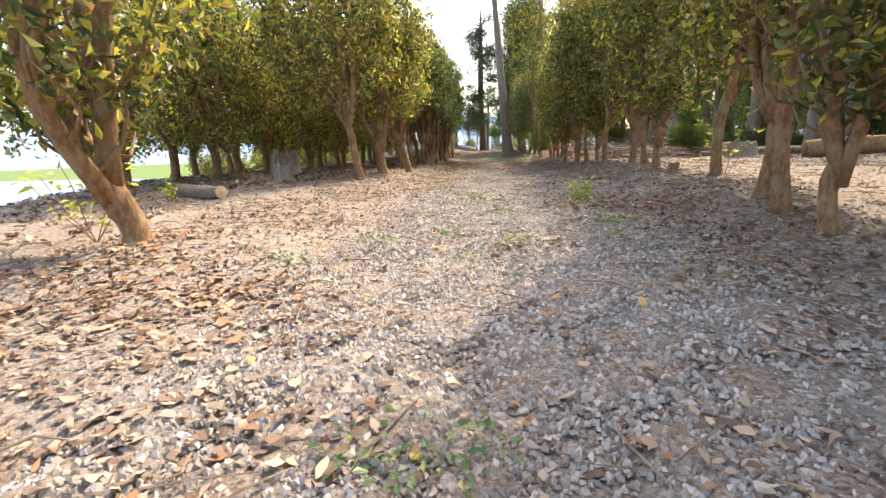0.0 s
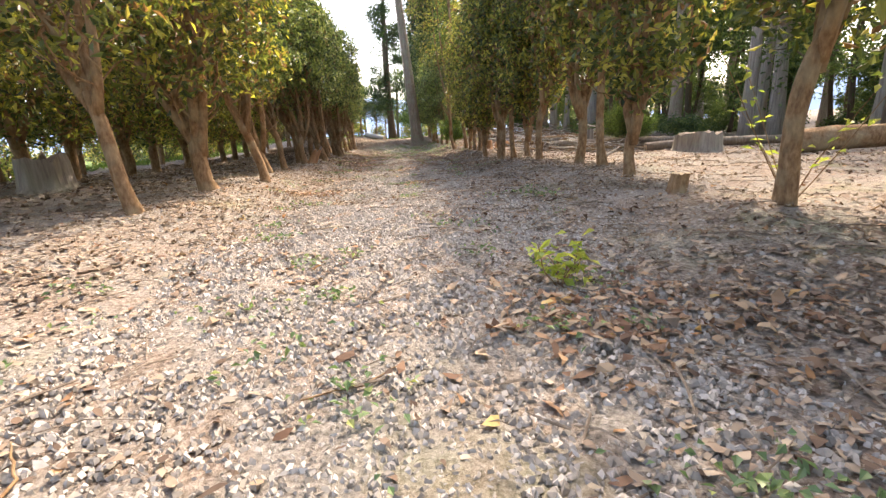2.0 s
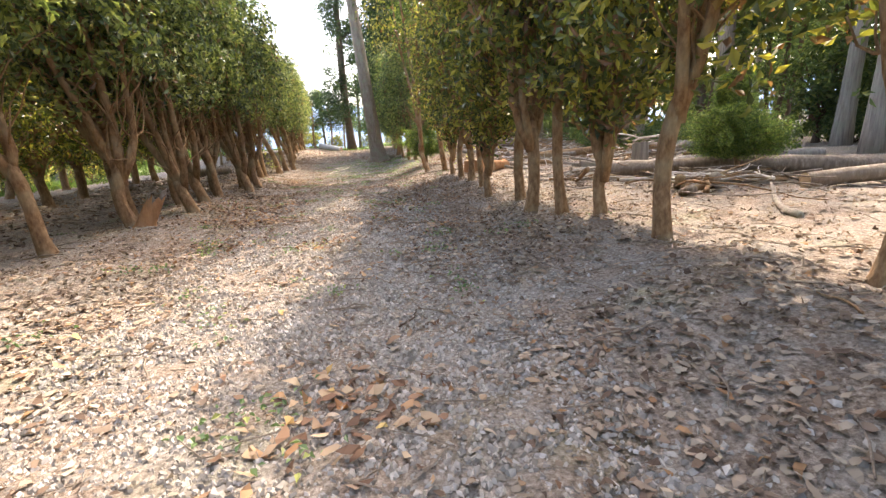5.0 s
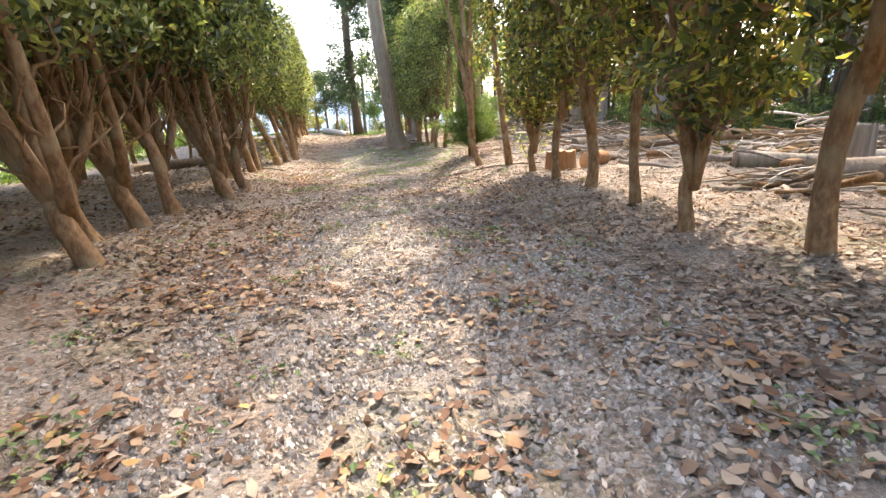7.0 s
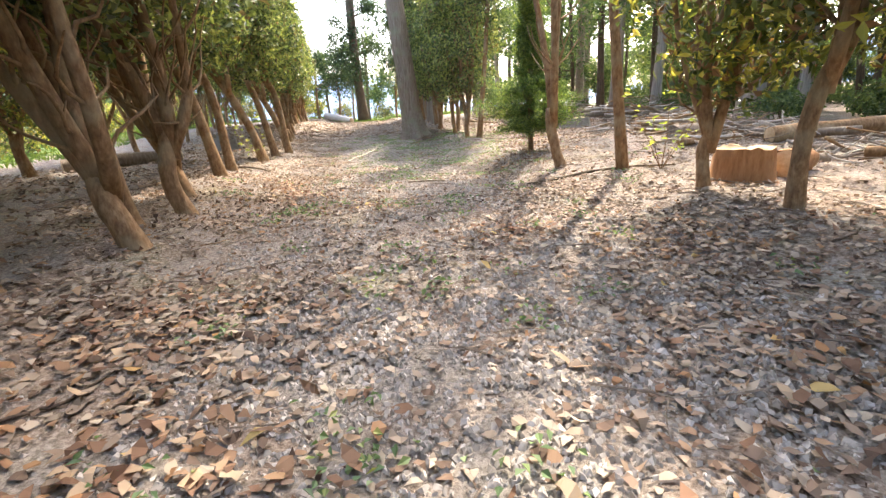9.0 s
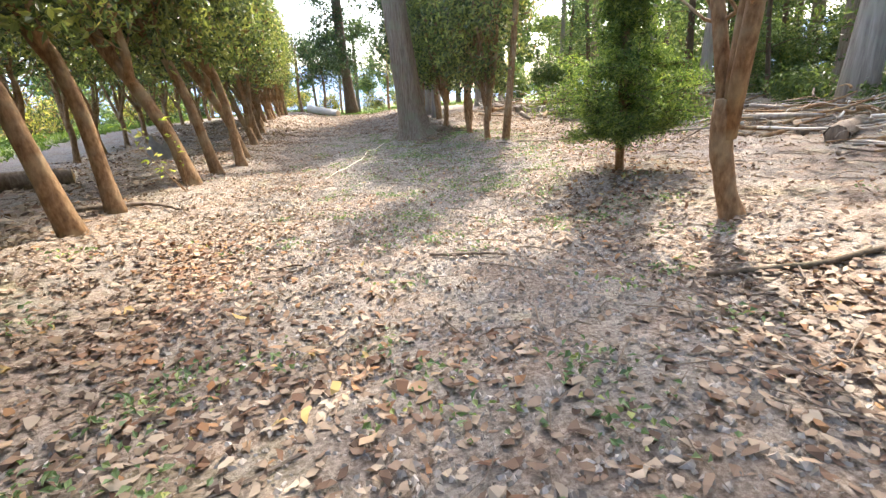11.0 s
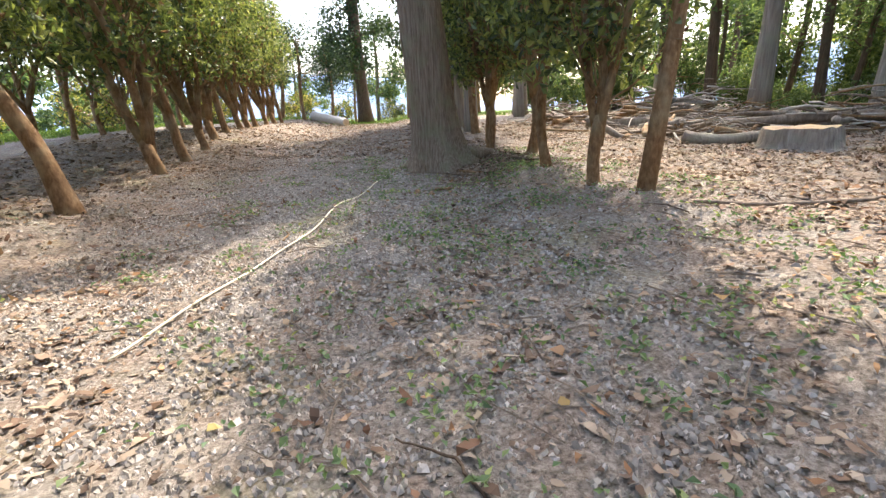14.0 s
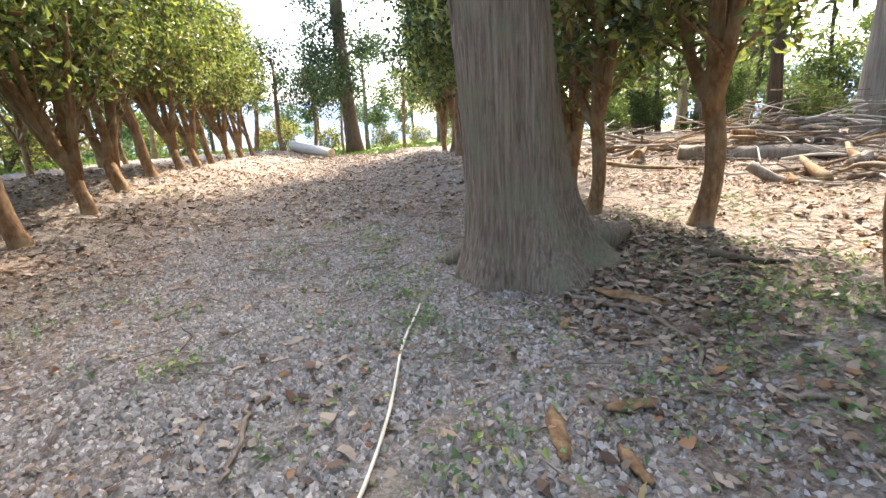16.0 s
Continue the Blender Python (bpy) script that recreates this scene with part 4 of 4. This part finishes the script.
def slab(x, y, L, W, rz, label):
    """A curled piece of fallen bark."""
    n = 9
    g = np.random.default_rng(int(abs(x * 100)))
    V = []
    for s in np.linspace(-0.5, 0.5, n):
        ww = W * (1 - 0.6 * abs(2 * s) ** 3) * (1 + 0.12 * g.normal())
        for c, zz in ((-0.5, 0.018), (-0.2, 0.03), (0.2, 0.032), (0.5, 0.02)):
            V.append((s * L, c * ww, zz + 0.004 * g.normal()))
    v = np.array(V)
    v = np.vstack([v, v - [0, 0, 0.012]])
    f = []
    m = 4 * n
    for i in range(n - 1):
        for j in range(3):
            p = i * 4 + j
            f += [(p, p + 1, p + 5, p + 4), (m + p, m + p + 4, m + p + 5, m + p + 1)]
        f += [(i * 4, i * 4 + 4, m + i * 4 + 4, m + i * 4), (i * 4 + 3, m + i * 4 + 3, m + i * 4 + 7, i * 4 + 7)]
    f += [(j, m + j, m + j + 1, j + 1) for j in range(3)]
    ob = new("bark_slab", mesh_of("bark_slab", v, np.array(f), BARK, True))
    ob.matrix_basis = pose(x, y, at(x, y) + 0.01, 0, 0, rz)
    tagged(ob, label, "bark", "pieces of bark")


slab(2.35, 37.48, 0.5, 0.11, -48, "flat piece of brown bark by the cedar")
slab(1.42, 36.33, 0.34, 0.07, 80, "split piece of pale bark on the gravel")
slab(1.8, 36.46, 0.24, 0.06, 0, "short piece of bark on the gravel")
slab(1.62, 36.1, 0.2, 0.05, 95, "small piece of bark on the gravel")
slab(3.05, 28.2, 0.24, 0.08, 40, "curled piece of bark on the leaves")


def leash():
    g = np.random.default_rng(9)
    x = np.array([-0.3, 0.0, 0.3, 0.6, 0.8, 0.95])
    y = np.array([32.3, 33.4, 34.6, 35.9, 37.0, 37.8])
    s = np.linspace(0, 5, 90)
    X, Y = np.interp(s, range(6), x) + 0.02 * np.sin(s * 4), np.interp(s, range(6), y)
    Z = land(X, Y) + 0.028
    o = np.array([X[0], Y[0], Z[0]])
    ob = new("rope", mesh_of("rope", *tube(np.stack([X, Y, Z], -1) - o, [0.008], 8, 0.05, g), ROPE, True))
    ob.location = o
    tagged(ob, "thin cream braided rope lying along the path", "rope")


leash()


def sapling(seed, x, y, h, n, label):
    g = np.random.default_rng(seed)
    t = thing("sapling", x, y, at(x, y), label, "sapling", "saplings")
    pieces, cs = [], []
    for k in range(n):
        a = g.uniform(0, 6.28)
        p = curve_points((0, 0, -0.02), (np.cos(a) * h * 0.5, np.sin(a) * h * 0.5, h * g.uniform(0.6, 1)), 6, 0.02, g)
        pieces.append(tube(p, [0.006, 0.003], 5, 0, g, False))
        cs += list(p[2:])
    part("stem", mesh_of("stem", *joined(pieces), BARK, True), t)
    cs = np.repeat(np.array(cs), 3, 0)
    cs = cs + g.normal(size=cs.shape) * 0.05
    w, f = leaves(cs, g.normal(size=cs.shape) * 0.3 + [0, 0, 1], 0.1, 0.05, g, 0.3)
    part("leaves", mesh_of("leaves", w, f, LEAF_YOUNG), t)


sapling(801, 2.75, 6.0, 0.28, 6, "yellow-green seedling among brown leaves")
sapling(802, 4.7, 25.6, 1.1, 5, "young leafy shoot beside a trunk")
sapling(803, -2.2, 31.0, 1.3, 4, "yellow-leaved shoot under the trees")
sapling(804, 5.3, 7.3, 1.4, 5, "bright leafy shoots round a trunk")
sapling(805, -2.3, 2.9, 0.9, 6, "bright leafy shoots under the tree")
sapling(806, -3.3, 5.4, 0.3, 4, "small green seedling on the bank")


# ---------------------------------------------------------------- gravel, fallen leaves and weeds
def stones(count, y0, y1, half, seed, big):
    g = np.random.default_rng(seed)
    y = g.uniform(y0, y1, count)
    x = path_x(y) + np.where(g.random(count) < 0.6, g.uniform(-0.85, 0.85, count), np.clip(g.normal(size=count) * 0.62, -1.6, 1.6)) * half
    r = big * g.uniform(0.45, 1.2, count) ** 1.2
    z = land(x, y) + r * 0.22 + 0.003
    o = np.array([[1, 0, -0.55], [0, 1, -0.55], [-1, 0, -0.55], [0, -1, -0.55], [0.4, 0.3, 0.5], [-0.4, -0.25, 0.42]], float)
    v = o[None] * (1 + 0.28 * g.normal(size=(count, 6, 3)))
    v = v * r[:, None, None] * np.stack([g.uniform(0.8, 1.4, count), g.uniform(0.6, 1.1, count), g.uniform(0.7, 1.1, count)], -1)[:, None]
    a = g.uniform(0, 6.28, count)
    c, s = np.cos(a)[:, None], np.sin(a)[:, None]
    X = v[:, :, 0] * c - v[:, :, 1] * s + x[:, None]
    Y = v[:, :, 0] * s + v[:, :, 1] * c + y[:, None]
    V = np.stack([X, Y, v[:, :, 2] + z[:, None]], -1).reshape(-1, 3)
    f = np.array([[0, 1, 4], [1, 2, 5], [1, 5, 4], [2, 3, 5], [3, 0, 4], [3, 4, 5]])
    F = (np.arange(count)[:, None, None] * 6 + f[None]).reshape(-1, 3)
    return V, [F]


def gravel():
    v, f = joined([stones(120000, -1.2, 22, 2.0, 901, 0.0185), stones(14000, 22, 29, 2.2, 904, 0.018), stones(56000, 29, 40.5, 2.5, 905, 0.0175), stones(14000, 40, 62, 2.2, 902, 0.03), stones(20000, 35.0, 39.5, 1.6, 903, 0.0195)])
    tagged(new("gravel", mesh_of("gravel", v, f, STONE, False)), "small grey-beige gravel of the path", "gravel", kind="stuff")


def litter():
    g = np.random.default_rng(911)
    parts_ = []

    def lay(x, y, size):
        n = len(x)
        c = np.stack([x, y, land(x, y) + 0.012 + g.uniform(0, 0.014, n)], -1)
        nr = g.normal(size=(n, 3)) * [0.2, 0.2, 0] + [0, 0, 1]
        L = size * g.uniform(0.6, 1.35, n)
        parts_.append(dry_leaves(c, nr, L, L * g.uniform(0.36, 0.6, n), g))

    def patchy(x, y):
        return 0.5 + 0.5 * np.sin(1.3 * x + 2.1 * np.sin(0.7 * y)) * np.sin(1.1 * y + 1.7 * np.sin(0.9 * x + 1))

    n = 72000
    y = g.uniform(-1.2, 42, n)
    side = g.choice([-1, 1], n)
    x = path_x(y) + side * np.abs(g.normal(size=n) * 0.9 + 2.5)
    ok = patchy(x, y) + 0.25 > g.random(n)
    lay(x[ok], y[ok], np.interp(y[ok], [0, 20, 24, 28, 31, 40], [0.06, 0.064, 0.072, 0.066, 0.05, 0.05]))
    n = 46000
    y = g.uniform(-1.2, 42, n)
    x = path_x(y) + g.uniform(-2.2, 2.2, n)
    ok = patchy(x, y) * np.interp(y, [0, 14, 22, 25, 29, 34, 38], [0.12, 0.4, 0.85, 1.0, 0.7, 0.4, 0.3]) > g.random(n)
    lay(x[ok], y[ok], np.interp(y[ok], [0, 16, 24, 34, 38], [0.045, 0.048, 0.068, 0.055, 0.048]))
    # drifts
    for k in range(120):
        cy = g.uniform(0, 40)
        cx = path_x(cy) + g.choice([-1, 1]) * np.abs(g.normal() * 0.8 + 1.7)
        m = g.integers(30, 120)
        lay(cx + g.normal(size=m) * 0.3, cy + g.normal(size=m) * 0.36, 0.076)
    n = 30000
    y = g.uniform(0, 48, n)
    lay(g.uniform(4.5, 13.5, n), y, 0.075)
    n = 15000
    lay(g.uniform(4.0, 12.5, n), g.uniform(33, 47, n), 0.09)
    n = 14000
    y = g.uniform(0, 48, n)
    lay(g.uniform(-8, -2.5, n), y, 0.12)
    a, d = g.uniform(-1.7, 1.2, 1500), g.uniform(0.45, 1.5, 1500)
    lay(2.0 + np.cos(a) * d * 1.2, 38.3 + np.sin(a) * d * 0.9, 0.08)
    n = 9000
    y = g.uniform(41, 62, n)
    lay(path_x(y) + g.normal(size=n) * 2.6, y, 0.12)
    v, f = joined(parts_)
    tagged(new("leaf_litter", mesh_of("leaf_litter", v, f, LITTER)), "dry brown and tan fallen leaves", "fallen leaves", kind="stuff")


DRIFTS = [(2.6, 5.4, 0.3), (3.1, 5.6, 0.35), (3.7, 5.4, 0.4), (0.0, 20.0, 0.35), (-0.4, 19.6, 0.4), (0.1, 20.6, 0.3), (-0.1, 16.9, 0.35), (1.4, 16.5, 0.25), (3.1, 16.8, 0.25), (-0.3, 18.4, 0.4), (-0.3, 11.4, 0.3), (0.2, 11.5, 0.2), (2.0, 12.5, 0.35),
          (-1.0, 28.1, 0.35), (-0.8, 27.4, 0.4), (-0.8, 26.1, 0.4), (0.6, 25.6, 0.3), (3.6, 28.4, 0.45), (4.1, 29.3, 0.5), (4.6, 32.2, 0.7), (5.4, 31.4, 0.8), (5.2, 33.2, 0.6), (0.0, 1.6, 0.4), (-1.3, 1.8, 0.5), (-1.0, 1.1, 0.4), (-1.6, 2.6, 0.3), (-0.6, 21.6, 0.5), (1.9, 23.4, 0.4), (3.2, 22.6, 0.5), (-0.6, 19.0, 0.6), (-0.9, 20.6, 0.6), (0.2, 18.9, 0.4), (2.4, 19.2, 0.5), (3.0, 20.5, 0.6), (2.2, 18.0, 0.4)]


def leaf_drifts():
    """Loose heaps where the wind has gathered larger, redder leaves."""
    g = np.random.default_rng(915)
    parts_ = []
    for x, y, r in DRIFTS:
        m = int(330 * r)
        q = np.stack([x + g.normal(size=m) * r * 0.9, y + g.normal(size=m) * r * 0.8], -1)
        c = np.column_stack([q, land(q[:, 0], q[:, 1]) + 0.018 + g.uniform(0, 0.025, m)])
        L = 0.084 * g.uniform(0.5, 1.3, m)
        parts_.append(dry_leaves(c, g.normal(size=(m, 3)) * [0.25, 0.25, 0] + [0, 0, 1], L, L * g.uniform(0.4, 0.6, m), g))
    n = 1500
    y = g.uniform(-1, 40, n)
    x = path_x(y) + g.normal(size=n) * 2.4
    c = np.column_stack([x, y, land(x, y) + 0.022])
    L = 0.08 * g.uniform(0.6, 1.3, n)
    parts_.append(dry_leaves(c, g.normal(size=(n, 3)) * [0.3, 0.3, 0] + [0, 0, 1], L, L * g.uniform(0.4, 0.6, n), g))
    tagged(new("leaf_drifts", mesh_of("leaf_drifts", *joined(parts_), RUST_LITTER)), "drifts of large rust-brown fallen leaves", "fallen leaves", kind="stuff")


def twig_litter():
    g = np.random.default_rng(917)
    pieces = []
    for k in range(3800):
        y = g.uniform(-1, 46)
        x = float(path_x(y)) + g.choice([-1, 1, 1]) * abs(g.normal() * 2.2 + 2.6)
        a, L, r = g.uniform(0, 6.28), g.uniform(0.08, 0.45), g.uniform(0.0025, 0.007)
        m = (x + np.cos(a) * L * 0.5 + g.normal() * 0.03, y + np.sin(a) * L * 0.5 + g.normal() * 0.03)
        e = (x + np.cos(a) * L, y + np.sin(a) * L)
        z = at(*m) + 0.02
        p = np.array([(x, y, z), (*m, z + g.uniform(0, 0.03)), (*e, z)])
        pieces.append(tube(p, [r, r, r * 0.5], 4, 0, g, False))
    tagged(new("twig_litter", mesh_of("twig_litter", *joined(pieces), DEADWOOD)), "scattered small dry twigs on the ground", "twigs", kind="stuff")


def weeds():
    g = np.random.default_rng(921)
    cs = [np.stack([3.1 + g.normal(size=60) * 0.3, 37.0 + g.normal(size=60) * 0.35, np.zeros(60)], -1) for k in range(4)]
    for k in range(90):
        cy, m = g.uniform(29, 36.5), 9
        cs.append(np.stack([g.uniform(1.2, 3.6) + g.normal(size=m) * 0.09, cy + g.normal(size=m) * 0.09, np.zeros(m)], -1))
    for k in range(300):
        cy, m = g.uniform(31.5, 40), g.integers(3, 12)
        cs.append(np.stack([g.uniform(0.2, 4.6) + g.normal(size=m) * 0.1, cy + g.normal(size=m) * 0.12, np.zeros(m)], -1))
    for k in range(330):
        cy = g.uniform(1, 41) if k % 3 else g.uniform(25, 40)
        cx = path_x(cy) + (g.normal() * 1.5 + (0.8 if cy > 24 else 0.0))
        m = g.integers(6, 34)
        cs.append(np.stack([cx + g.normal(size=m) * 0.1, cy + g.normal(size=m) * 0.1, np.zeros(m)], -1))
    for x, y in ((3.7, 9.6), (3.5, 9.9), (1.7, 10.7), (-0.4, 25.5), (-0.3, 25.7), (-0.5, 25.0), (1.6, 24.9), (1.6, 25.3), (-1.4, 26.2), (1.8, 30.6), (2.5, 30.5), (2.4, 30.2), (2.0, 30.9), (1.4, 34.9), (1.6, 35.1), (-0.8, 36.0),
                 (-0.6, 35.4), (1.3, 0.2), (1.5, 0.3), (1.6, 4.8), (1.7, 33.6), (2.8, 35.0), (-0.2, 17.0), (2.9, 16.4), (1.3, 28.7), (1.8, 34.1), (2.5, 33.0), (2.9, 4.3), (2.8, 36.9), (3.1, 36.7)):
        m = 46
        cs.append(np.stack([x + g.normal(size=m) * 0.11, y + g.normal(size=m) * 0.11, np.zeros(m)], -1))
    c = np.vstack(cs)
    c[:, 2] = land(c[:, 0], c[:, 1]) + g.uniform(0.025, 0.06, len(c))
    v, f = leaves(c, g.normal(size=c.shape) * 0.4 + [0, 0, 1], 0.042, 0.03, g, 0.3)
    tagged(new("weeds", mesh_of("weeds", v, f, LEAF_WEED)), "small green weeds in the gravel and leaves", "weeds", kind="stuff")


def grass():
    g = np.random.default_rng(931)
    n = 16000
    k = n // 2
    y = np.concatenate([g.uniform(10, 60, k), g.uniform(60, 80, n - k)])
    x = np.concatenate([-8.6 - np.abs(g.normal(size=k)) * 4 - y[:k] * 0.04, g.uniform(-12, 10, n - k)])
    c = np.stack([x, y, land(x, y) + 0.06], -1)
    v, f = leaves(c, g.normal(size=c.shape) * [1, 1, 0.1], 0.3, 0.05, g, 0.2)
    tagged(new("grass", mesh_of("grass", v, f, GRASS)), "bright green grass of the open field", "grass", kind="stuff")


gravel()
litter()
leaf_drifts()
twig_litter()
weeds()
grass()
